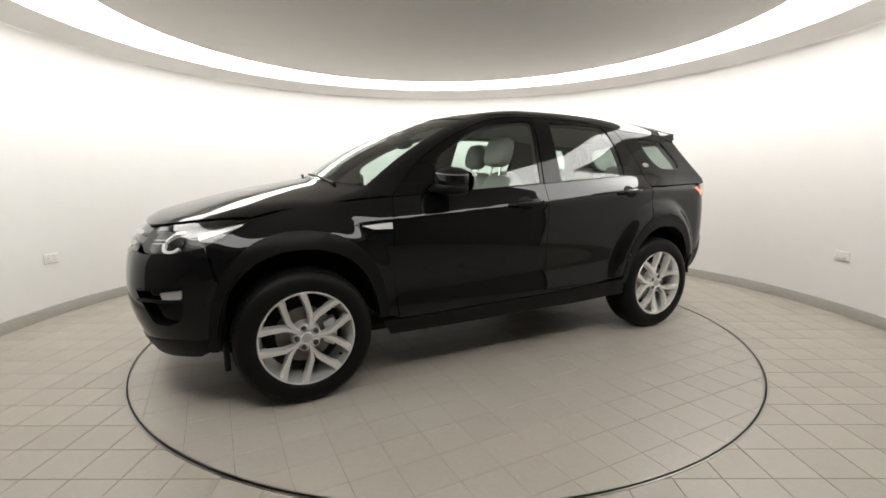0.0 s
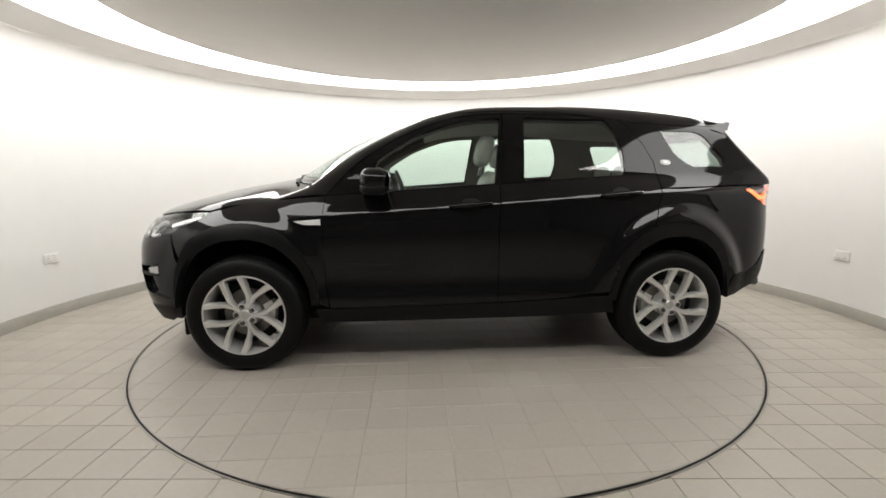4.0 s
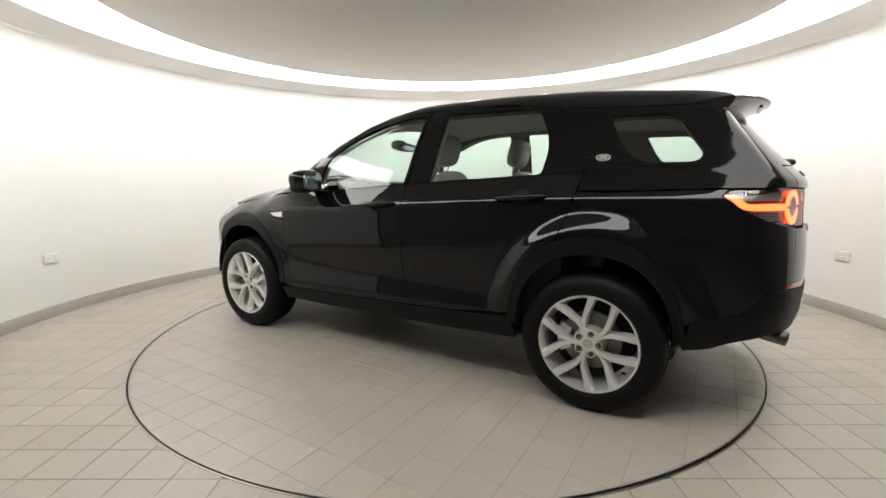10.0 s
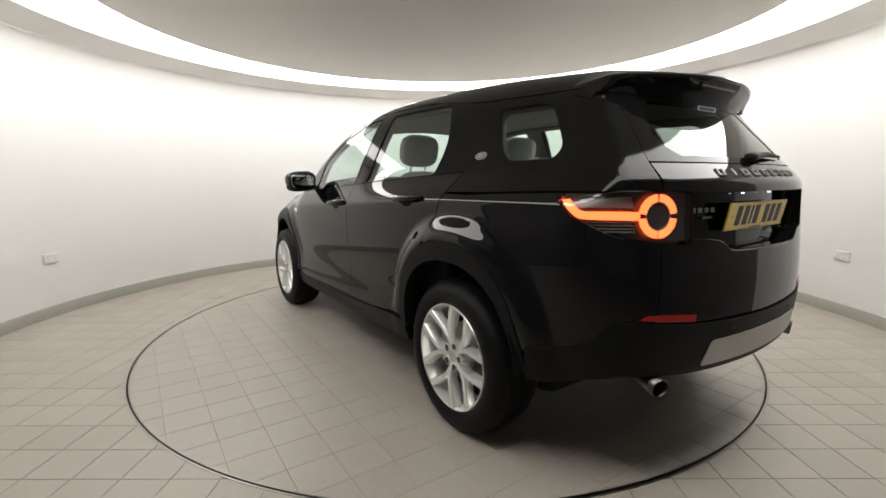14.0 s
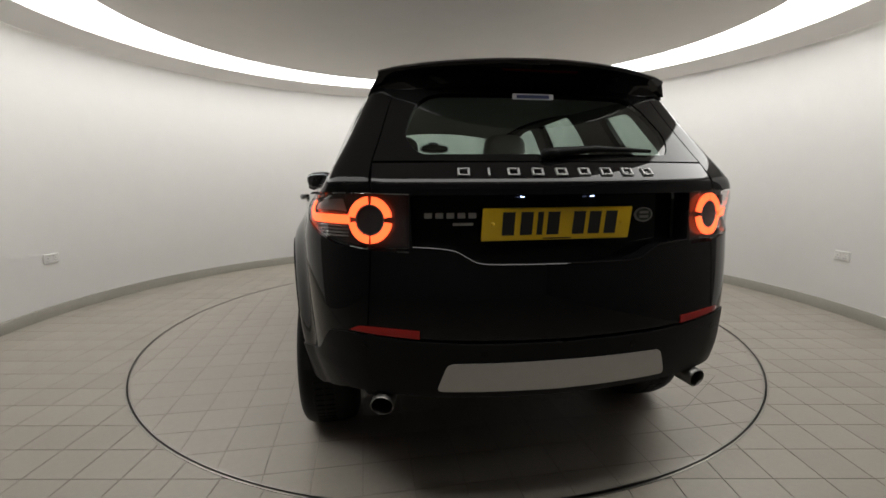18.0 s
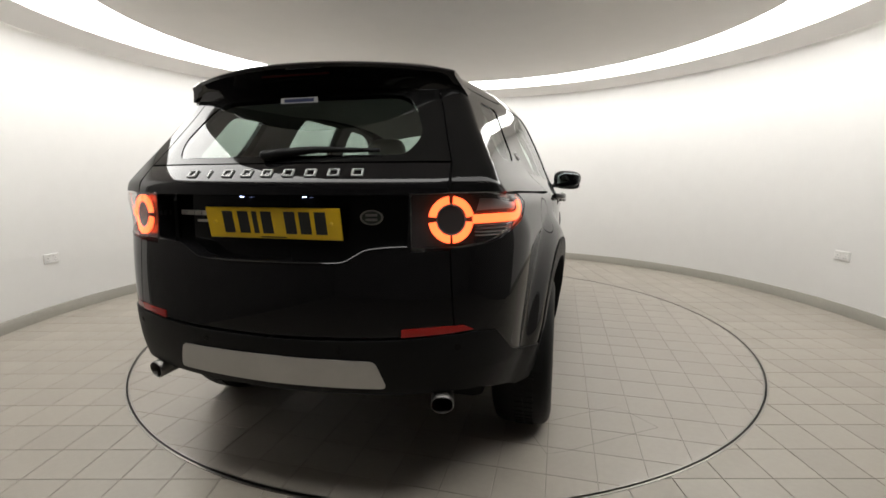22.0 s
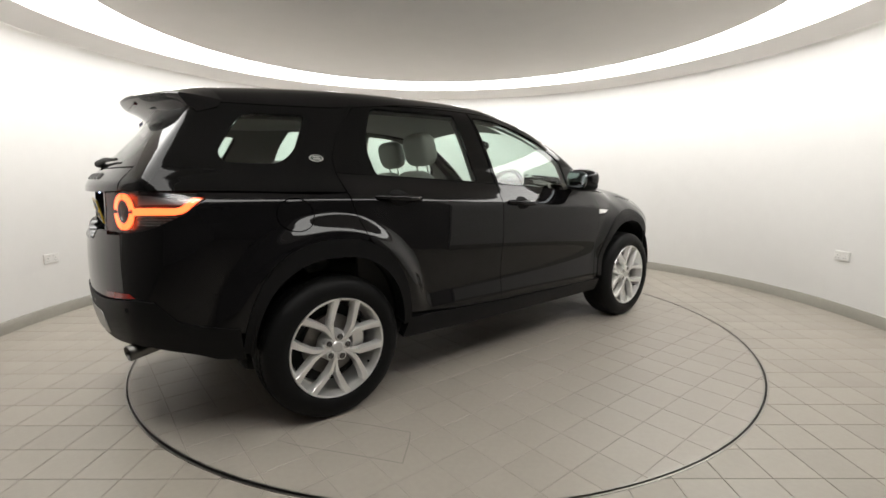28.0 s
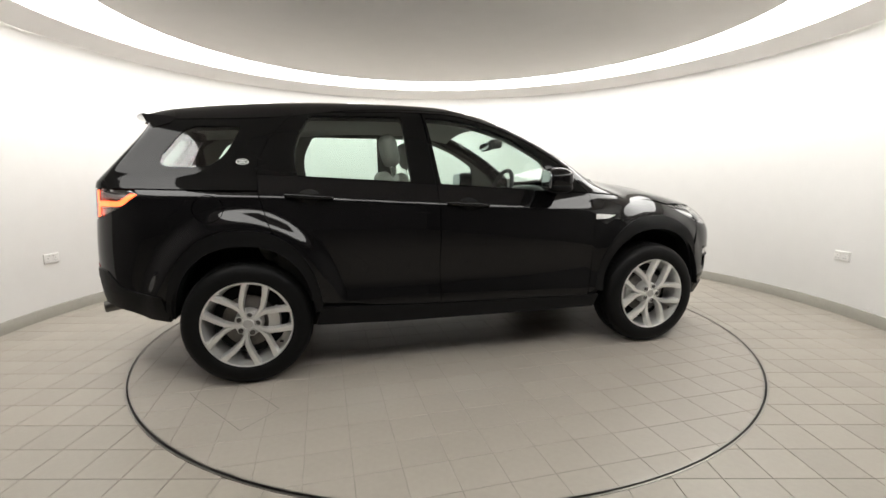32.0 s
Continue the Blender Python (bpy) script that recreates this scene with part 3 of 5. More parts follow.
    qglass = rounded([bc(x=p[0], z=p[1]) for p in ((-1.375, 1.515), (-1.675, 1.510), (-1.81, 1.325), (-1.79, 1.275), (-1.55, 1.272), (-1.46, 1.345))], [0.03, 0.06, 0.04, 0.03, 0.08, 0.08])
    uq = skin("rear_pillar", up_q, lay_back_corner, M_GLOSSTRIM, car, s, 0.016, holes=[qglass])
    g3 = skin("quarter_window", qglass, lay_back_corner, M_GLASS_D, uq, s, 0.03, gap=-0.003, out=-0.004, depth=0.0)
    g3.visible_shadow = False
    # arches, sills
    for ax, o, i, x0, x1 in ((-AXLE, R_ARCH, R_OPEN, None, None), (AXLE, F_ARCH, F_OPEN, None, None)):
        outer, inner = arch(ax, *o), arch(ax, *i)
        zlo = 0.40
        outer, inner = [p for p in outer if p[1] >= zlo], [p for p in inner if p[1] >= zlo]
        if ax > 0:
            outer, inner = outer + [(ax + o[0] - 0.004, 0.325)], inner + [(ax + i[0] + 0.012, 0.325)]
        skin("arch_cladding", outer + inner[::-1], lay_side, M_TRIM, car, s, 0.03, gap=0.0, out=0.005, depth=0.09)
    sill = [(0.845, 0.392), (-0.212, 0.412), (-0.6, 0.428), (-0.955, 0.445), (-0.985, 0.33), (-0.5, 0.312), (0.4, 0.304), (0.90, 0.303), (0.935, 0.392)]
    skin("sill", sill, lay_side, M_TRIM, car, s, 0.04, gap=0.001, out=0.004, depth=0.05)
    # dark inner shell behind the seams
    shell = [(0.97, 1.09), (0.99, 0.9)] + [p for p in arch(AXLE, F_OPEN[0] + 0.02, F_OPEN[1] + 0.02) if p[0] < 1.0 and p[1] > 0.40][::-1] + [(0.9, 0.32), (-0.95, 0.34)]
    shell += [p for p in arch(-AXLE, R_OPEN[0] + 0.02, R_OPEN[1] + 0.02) if p[1] > 0.40][::-1] + [(-1.80, 0.50), (-1.86, 0.6), (-1.88, 1.5), (-1.7, 1.6), (-1.07, 1.625), (-0.24, 1.64), (0.12, 1.595), (0.52, 1.42), (0.80, 1.2)]
    skin("inner_shell", shell, lay_side, M_SHELL, car, s, 0.04, gap=0.0, out=-0.022, depth=0.0,
         holes=[inset(front_win, 0.0), inset(rear_win, 0.0), rounded([(-1.375, 1.515), (-1.675, 1.510), (-1.81, 1.325), (-1.79, 1.275), (-1.55, 1.272), (-1.46, 1.345)], 0.03)])


for s in (1, -1):
    side_panels(s)

# roof, bonnet, windscreen
edge = [(x, Y_ROOF(x)) for x in np.linspace(0.22, -1.86, 30)]
roof_front = curve([(0.22, -0.568), (0.285, -0.3), (0.31, 0.0), (0.285, 0.3), (0.22, 0.568)], 6)
skin("roof", roof_front + edge[1:] + [(x, -y) for x, y in edge[::-1][:-1]], lay_top, M_PAINT, car, 1, 0.05)
cowl = curve([(0.965, -0.735), (1.09, -0.5), (1.165, -0.25), (1.185, 0), (1.165, 0.25), (1.09, 0.5), (0.965, 0.735)], 4)
left_edge, right_edge = screen_edge, [(x, -y) for x, y in screen_edge]
screen_loop = cowl[:-1] + left_edge[:-1] + roof_front[::-1][:-1] + right_edge[::-1][:-1]
ws = skin("windscreen", screen_loop, lay_top, M_GLASS, car, 1, 0.04, depth=0.0, out=-0.004)
ws.visible_shadow = False
bonnet_edge = [(p[0], lay_side(np.array([p]), 1)[0, 1]) for p in ((0.93, 1.096), (1.132, 1.076), (1.425, 1.040), (1.60, 1.002))]
bonnet_front = curve([(1.766, 0.705), (1.951, 0.59), (2.045, 0.49), (2.105, 0.33), (2.13, 0.0), (2.105, -0.33), (2.045, -0.49), (1.951, -0.59), (1.766, -0.705)], 5)
bonnet = [p for p in [(0.985, 0.735)] + bonnet_edge + bonnet_front + [(x, -y) for x, y in bonnet_edge[::-1]] + [(0.985, -0.735)]] + [(1.11, -0.5), (1.185, -0.25), (1.205, 0), (1.185, 0.25), (1.11, 0.5)]
skin("bonnet", bonnet, lay_top, M_PAINT, car, 1, 0.04)


# ---------------------------------------------------------------- the car's ends
def shifted(bm):
    bmesh.ops.translate(bm, verts=bm.verts[:], vec=Vector(CAR_SHIFT))
    return bm


def loft(sections, closed=True, caps=True):
    """Verts and faces through equal rings of points."""
    k = len(sections[0])
    verts = [tuple(p) for r in sections for p in r]
    faces = []
    for i in range(len(sections) - 1):
        for j in range(k if closed else k - 1):
            j2 = (j + 1) % k
            faces.append((i * k + j, i * k + j2, (i + 1) * k + j2, (i + 1) * k + j))
    if caps:
        faces += [tuple(range(k))[::-1], tuple((len(sections) - 1) * k + j for j in range(k))]
    return verts, faces


def solid(name, verts, faces, mat, parent, label="", smooth=40, m=None):
    me = mesh_of(name, verts, faces)
    bm = bmesh.new()
    bm.from_mesh(me)
    bmesh.ops.recalc_face_normals(bm, faces=bm.faces[:])
    if m is not None:
        bmesh.ops.transform(bm, matrix=m, verts=bm.verts[:])
    shifted(bm)
    bm.to_mesh(me)
    bm.free()
    me.shade_smooth()
    me.set_sharp_from_angle(angle=radians(smooth))
    return put(name, me, mat, parent, label)


def blob(name, c, size, e, mat, parent, label="", n=28, m=None, smooth=60):
    """A rounded block: superellipsoid with half sizes and exponents (round e=2, boxy e=4+)."""
    verts, faces = [], []
    f = lambda v: math.copysign(abs(v) ** (2 / e), v)
    for i in range(n // 2 + 1):
        t = -math.pi / 2 + math.pi * i / (n // 2)
        for j in range(n):
            p = 2 * math.pi * j / n
            verts.append((size[0] * f(math.cos(t)) * f(math.cos(p)), size[1] * f(math.cos(t)) * f(math.sin(p)), size[2] * f(math.sin(t))))
    for i in range(n // 2):
        for j in range(n):
            faces.append((i * n + j, i * n + (j + 1) % n, (i + 1) * n + (j + 1) % n, (i + 1) * n + j))
    bm = bmesh.new()
    vs = [bm.verts.new(v) for v in verts]
    for fa in faces:
        bm.faces.new([vs[i] for i in fa])
    bmesh.ops.remove_doubles(bm, verts=bm.verts[:], dist=1e-5)
    bmesh.ops.recalc_face_normals(bm, faces=bm.faces[:])
    bmesh.ops.transform(bm, matrix=Matrix.Translation(c) @ (m or Matrix()), verts=bm.verts[:])
    shifted(bm)
    me = bpy.data.meshes.new(name)
    bm.to_mesh(me)
    bm.free()
    me.shade_smooth()
    me.set_sharp_from_angle(angle=radians(smooth))
    return put(name, me, mat, parent, label)


def block(name, x0, x1, y0, y1, z0, z1, mat, parent, bevel=0.004, label="", m=None):
    bm = box(bmesh.new(), min(x0, x1), max(x0, x1), min(y0, y1), max(y0, y1), min(z0, z1), max(z0, z1), bevel)
    if m is not None:
        bmesh.ops.transform(bm, matrix=m, verts=bm.verts[:])
    return put(name, shifted(bm), mat, parent, label)


def tube(name, path, radius, mat, parent, label="", n=10):
    """A round bar along points; radius one number or one for each point."""
    secs = []
    for i, p in enumerate(path):
        a, b = Vector(path[max(i - 1, 0)]), Vector(path[min(i + 1, len(path) - 1)])
        q = (b - a).to_track_quat("Z", "Y")
        r = radius[i] if isinstance(radius, (list, tuple)) else radius
        secs.append([Vector(p) + q @ Vector((r * math.cos(t), r * math.sin(t), 0)) for t in (2 * math.pi * j / n for j in range(n))])
    v, f = loft(secs)
    return solid(name, v, f, mat, parent, label)


# tailgate with the number plate's recess
half = [(0.632, 0.695), (0.628, 0.78), (0.622, 0.85), (0.616, 0.970), (0.498, 0.966), (0.496, 1.05), (0.495, 1.147), (0.612, 1.150), (0.604, 1.250)]
recess = rounded([(0.488, 1.143), (-0.488, 1.143), (-0.484, 0.985), (-0.350, 0.975), (-0.278, 0.930), (0.278, 0.930), (0.350, 0.975), (0.484, 0.985)], [0.008, 0.008, 0.008, 0.05, 0.04, 0.04, 0.05, 0.008])
low_edge = [(-0.632, 0.695), (-0.4, 0.680), (0.0, 0.672), (0.4, 0.680)]
tailgate = skin("tailgate", half + [(-y, z) for y, z in half[::-1][:-1]] + low_edge, lay_rear, M_PAINT, car, 1, 0.03, holes=[recess], depth=0.06)
panel = skin("plate_recess", recess, lay_rear, M_GLOSSTRIM, tailgate, 1, 0.03, gap=-0.006, out=-0.075, depth=0.0)
glass = rounded([(0.452, 1.278), (0.492, 1.345), (0.420, 1.500), (-0.420, 1.500), (-0.492, 1.345), (-0.452, 1.278)], [0.03, 0.05, 0.08, 0.08, 0.05, 0.03])
surround = [(0.604, 1.253), (0.575, 1.33), (0.535, 1.45), (0.510, 1.525), (0.0, 1.555), (-0.510, 1.525), (-0.535, 1.45), (-0.575, 1.33), (-0.604, 1.253), (0.0, 1.250)]
skin("rear_glass_surround", surround, lay_rear, M_GLOSSTRIM, tailgate, 1, 0.03, holes=[glass], out=-0.001)
rg = skin("rear_window", glass, lay_rear, M_GLASS_R, tailgate, 1, 0.03, gap=-0.003, out=-0.004, depth=0.0)
rg.visible_shadow = False

# spoiler over the rear window
def crown(x, y):
    """Height of the roof's skin at (x, y), carried on past the tail."""
    lo, hi = 1.3, 1.9
    for _ in range(40):
        z = (lo + hi) / 2
        t = (z - (TOP(x + 0.10 * y * y) - 0.075 * y * y)) * 0.8
        if smax(y - side_width(np.array(x), np.array(z)), t, 0.13) < 0:
            lo = z
        else:
            hi = z
    return lo


secs = []
for i in range(45):
    w = math.sin(math.pi / 2 * (-1 + i / 22))
    u = abs(w)
    x0 = -1.85 + 0.11 * u * u
    z0 = crown(x0, 0.568 * u) + 0.0015
    xt, zt = -2.088 + 0.168 * u ** 2, 1.606 - 0.014 * u ** 2 - 0.008 * u ** 10
    xr, zr = -1.945 + 0.085 * u ** 4, 1.522 - 0.022 * u ** 4
    ring = []
    for k in (0.0, 0.3, 0.6, 0.85):
        x = x0 + (xt - x0) * k
        ring.append((x, z0 + (zt - z0) * k + 0.008 * k * (1 - k)))
    ring += [(xt + 0.006, zt - 0.001), (xt, zt - 0.008), (xt + 0.006, zt - 0.018), (xt + 0.03, zt - 0.026 - 0.034 * u ** 10)]
    ring += [((xt + 0.03) * 0.5 + xr * 0.5, (zt - 0.03) * 0.5 + zr * 0.5 + 0.012 * (1 - u ** 8)), (xr, zr), (x0 - 0.03, zr + 0.03), (x0 - 0.01, z0 - 0.02)]
    full = [0.568 if z > z0 - 0.03 else float(side_width(np.array(max(x, -1.88)), np.array(z))) + 0.001 for x, z in ring]
    full = [min(q, 0.615) for q in full]
    secs.append([(x, w * q, z) for (x, z), q in zip(ring, full)])
v, f = loft(secs)
spoiler = solid("spoiler", v, f, M_PAINT, car, "gloss black roof spoiler over the rear window", 35)
put("brake_light", shifted(box(bmesh.new(), -2.045, -2.030, -0.14, 0.14, 1.568, 1.576)), M_BRAKELIGHT, spoiler, "unlit dark red high brake light strip")
blob("aerial_fin", (-1.63, 0.0, 1.680), (0.055, 0.012, 0.032), 2.2, M_PAINT, car, "black shark-fin aerial")


def x_rear(y, z):
    return float(lay_rear(np.array([[y, z]]))[0, 0])


# number plate and lettering stand-ins
PLATE = Matrix.Translation((-2.232, 0.0, 1.048)) @ Euler((0, radians(-10.5), 0)).to_matrix().to_4x4()
plate = block("number_plate", -0.004, 0.004, -0.26, 0.26, -0.0555, 0.0555, M_PLATE, tailgate, 0.0035, "yellow rear number plate with black bars", PLATE)
M_PLATELAMP = material("lit_plate_lamp", (0.45, 0.55, 1.0), 0.3, emit=14.0)
M_LETTER = material("grey_metal_badge", (0.20, 0.20, 0.197), 0.35, 0.5)
for y0 in (0.172, 0.110, 0.064, 0.018, -0.072, -0.128, -0.186):
    w = 0.010 if y0 == 0.064 else 0.021
    block("print_bar", -0.0046, -0.0035, y0 - w, y0 + w, -0.036, 0.042, M_INK, plate, 0.0, m=PLATE)
block("print_bar", -0.0046, -0.0035, -0.05, 0.05, -0.0505, -0.0465, M_INK, plate, 0.0, m=PLATE)
for sy in (1, -1):
    blob("screw", tuple(PLATE @ Vector((-0.005, sy * 0.225, 0.003))), (0.003, 0.007, 0.007), 2, M_PLATE, plate, "yellow plate screw cap", 12)
    blob("plate_lamp", (-2.222, sy * 0.122, 1.137), (0.004, 0.008, 0.0015), 2.5, M_PLATELAMP, tailgate, "small lit number plate lamp", 12)
for i in range(9):
    y0 = 0.318 - 0.0795 * i
    w = 0.007 if i == 1 else 0.020
    xs = x_rear(y0, 1.215)
    n = skin_normal(np.array([[xs, y0, 1.215]]))[0]
    m = Matrix.Translation((xs, y0, 1.215)) @ Vector((-n[0], -n[1], -n[2])).to_track_quat("X", "Z").to_matrix().to_4x4()
    bm = bmesh.new()
    if w > 0.01:
        box(bm, -0.006, 0.001, -w, w, 0.010, 0.0165, 0.001, 1)
        box(bm, -0.006, 0.001, -w, w, -0.0165, -0.010, 0.001, 1)
        box(bm, -0.006, 0.001, w - 0.0075, w, -0.0165, 0.0165, 0.001, 1)
        box(bm, -0.006, 0.001, -w, -w + 0.0075, -0.0165, 0.0165, 0.001, 1)
    else:
        box(bm, -0.006, 0.001, -w / 2, w / 2, -0.0165, 0.0165, 0.001, 1)
    bmesh.ops.transform(bm, matrix=m, verts=bm.verts[:])
    put("badge_bar", shifted(bm), M_LETTER, tailgate, "raised grey metal badge block")
for i in range(5):
    y0 = 0.425 - 0.036 * i
    xs = x_rear(y0, 1.075) + 0.075
    block("badge_bar", xs - 0.004, xs + 0.001, y0 - 0.013, y0 + 0.013, 1.0665, 1.0845, M_PLASTIC_W, tailgate, 0.001)
xs = x_rear(0.31, 1.047) + 0.075
block("badge_bar", xs - 0.005, xs + 0.001, 0.278, 0.346, 1.043, 1.052, M_PLASTIC_W, tailgate, 0.001)


def oval(name, lay, u, v, a, b, s, parent, ku=1.0, base=0.0):
    pts = lambda q: [(u + q * a * ku * math.cos(i * math.pi / 14), v + q * b * math.sin(i * math.pi / 14)) for i in range(28)]
    o = skin(name, pts(1.0), lay, M_SILVER, parent, s, 0.012, gap=0.0, out=base + 0.004, depth=0.006, label="oval badge with a silver rim", fine=0.008)
    skin("badge_field", pts(0.82), lay, M_BADGE, o, s, 0.012, gap=0.0, out=base + 0.0052, depth=0.001, fine=0.006)
    for dz in (0.3, -0.3):
        bar = [(u + ku * a * 0.5 * sx, v + b * (dz + 0.17 * sz)) for sx, sz in ((-1, -1), (1, -1), (1, 1), (-1, 1))]
        skin("badge_bar", bar, lay, M_SILVER, o, s, 0.01, gap=0.0, out=base + 0.006, depth=0.001, fine=0.01)
    return o


for s in (1, -1):
    oval("badge", lay_side, -1.366, 1.300, 0.036, 0.0175, s, car)
oval("badge", lay_rear, -0.356, 1.072, 0.041, 0.025, 1, tailgate, base=-0.075)

lip = [p for p in curve([(0.484, 0.983), (0.42, 0.980), (0.355, 0.971), (0.315, 0.950), (0.270, 0.930), (0.15, 0.926), (0.0, 0.925), (-0.15, 0.926), (-0.270, 0.930), (-0.315, 0.950), (-0.355, 0.971), (-0.42, 0.980), (-0.484, 0.983)], 4)]
secs = []
for y, z in lip:
    p, n, u = Vector((x_rear(y, z) - 0.003, y, z - 0.002)), Vector((-math.cos(0.68), 0, math.sin(0.68))), Vector((math.sin(0.68), 0, math.cos(0.68)))
    secs.append([p, p + u * 0.0035, p + u * 0.0035 - n * 0.006, p - n * 0.006])
v, f = loft(secs)
solid("recess_lip", v, f, M_PAINT, tailgate, "gloss black chamfered lip under the number plate", 30)
# rear wiper
tube("rear_wiper", [(x_rear(0.01, 1.278) - 0.022, 0.012, 1.280), (x_rear(-0.15, 1.292) - 0.022, -0.15, 1.294), (x_rear(-0.36, 1.292) - 0.015, -0.37, 1.290)], [0.018, 0.012, 0.006], M_TRIM, tailgate, "black rear wiper arm")
blob("wiper_pivot", (x_rear(0.02, 1.276) - 0.016, 0.02, 1.278), (0.024, 0.032, 0.018), 2.5, M_TRIM, tailgate, "black wiper pivot cover")
# lies outside the rear glass; the glass's dimming is in its grey
sticker = put("sticker", shifted(box(bmesh.new(), -2.0055, -2.0045, -0.066, 0.09, 1.480, 1.500)), M_PAPER, tailgate, "white window sticker strip, greyed as if behind the glass")
put("print_bar", shifted(box(bmesh.new(), -2.0062, -2.0056, -0.05, 0.075, 1.484, 1.496)), M_INKBLUE, sticker, "dark blue print bar")


def tail_lamp(s):
    shape = [bc(y=0.501, z=0.980), bc(y=0.612, z=0.980), bp(-2.125, 0.72, 0.993), bp(-2.094, 0.784, 1.013), bp(-2.021, 0.85, 1.060), bp(-1.958, 0.868, 1.118), bc(x=-1.932, z=1.142), bc(x=-2.05, z=1.146),
             bc(y=0.70, z=1.148), bc(y=0.612, z=1.147), bc(y=0.501, z=1.143)]
    lamp = skin("tail_lamp", shape, lay_back_corner, M_LAMPDARK, car, s, 0.025, out=-0.030, depth=0.0, gap=-0.004, label="smoked tail lamp with lit red ring and bar")
    lens = skin("lens", shape, lay_back_corner, M_LENS, lamp, s, 0.025, out=-0.001, depth=0.02, gap=0.001)
    lens.visible_shadow = False
    c = bc(y=0.620, z=1.066)
    k = 0.96

    def arc(a0, a1, r0, r1, n=14):
        f = lambda a, r: (c[0] + k * r * math.cos(radians(a)), c[1] + 1.13 * r * math.sin(radians(a)))
        return [f(a0 + (a1 - a0) * i / n, r1) for i in range(n + 1)] + [f(a1 + (a0 - a1) * i / n, r0) for i in range(n + 1)]
    for a0, a1 in ((8, 84), (96, 172), (188, 266), (274, 352)):
        skin("light_pipe", arc(a0, a1, 0.0445, 0.067), lay_back_corner, M_REDGLOW, lamp, s, 0.02, out=-0.010, depth=0.008, gap=0.0, fine=0.012, label="glowing red light pipe")
    skin("ring_bezel", arc(0, 359.9, 0.040, 0.0455, 40), lay_back_corner, M_LAMPBRIGHT, lamp, s, 0.02, out=-0.012, depth=0.01, gap=0.0, fine=0.012)
    skin("lamp_eye", arc(0, 359.9, 0.004, 0.039, 30), lay_back_corner, M_LAMPDARK, lamp, s, 0.02, out=-0.016, depth=0.004, gap=0.0, fine=0.012)
    bar = [(c[0] + k * 0.066, 1.052), *curve([bp(-2.07, 0.835, 1.053), bp(-2.035, 0.850, 1.058), bp(-2.010, 0.860, 1.074), bp(-1.992, 0.866, 1.100), bp(-1.980, 0.868, 1.126)], 4),
           *curve([bp(-2.010, 0.860, 1.128), bp(-2.022, 0.856, 1.102), bp(-2.036, 0.850, 1.086), bp(-2.055, 0.842, 1.080), bp(-2.08, 0.830, 1.079)], 4), (c[0] + k * 0.066, 1.080)]
    skin("light_pipe", bar, lay_back_corner, M_REDGLOW, lamp, s, 0.02, out=-0.010, depth=0.008, gap=0.0, fine=0.012, label="glowing red light pipe")
    for i in range(5):
        z = 1.000 + 0.0105 * i
        fin = [(c[0] + k * 0.075, z), bp(-2.085 + 0.012 * i, 0.80 + 0.007 * i, z), bp(-2.085 + 0.012 * i, 0.80 + 0.007 * i, z + 0.005), (c[0] + k * 0.075, z + 0.005)]
        if i > 0:
            skin("lamp_fin", fin, lay_back_corner, M_LAMPBRIGHT, lamp, s, 0.02, out=-0.020, depth=0.004, gap=0.0, fine=0.02)
    top = [(c[0] + k * 0.08, 1.092), bp(-2.03, 0.85, 1.094), bp(-1.995, 0.866, 1.128), (c[0] + k * 0.09, 1.134)]
    skin("reflector", top, lay_back_corner, M_LAMPMID, lamp, s, 0.02, out=-0.024, depth=0.004, gap=0.0, fine=0.02)


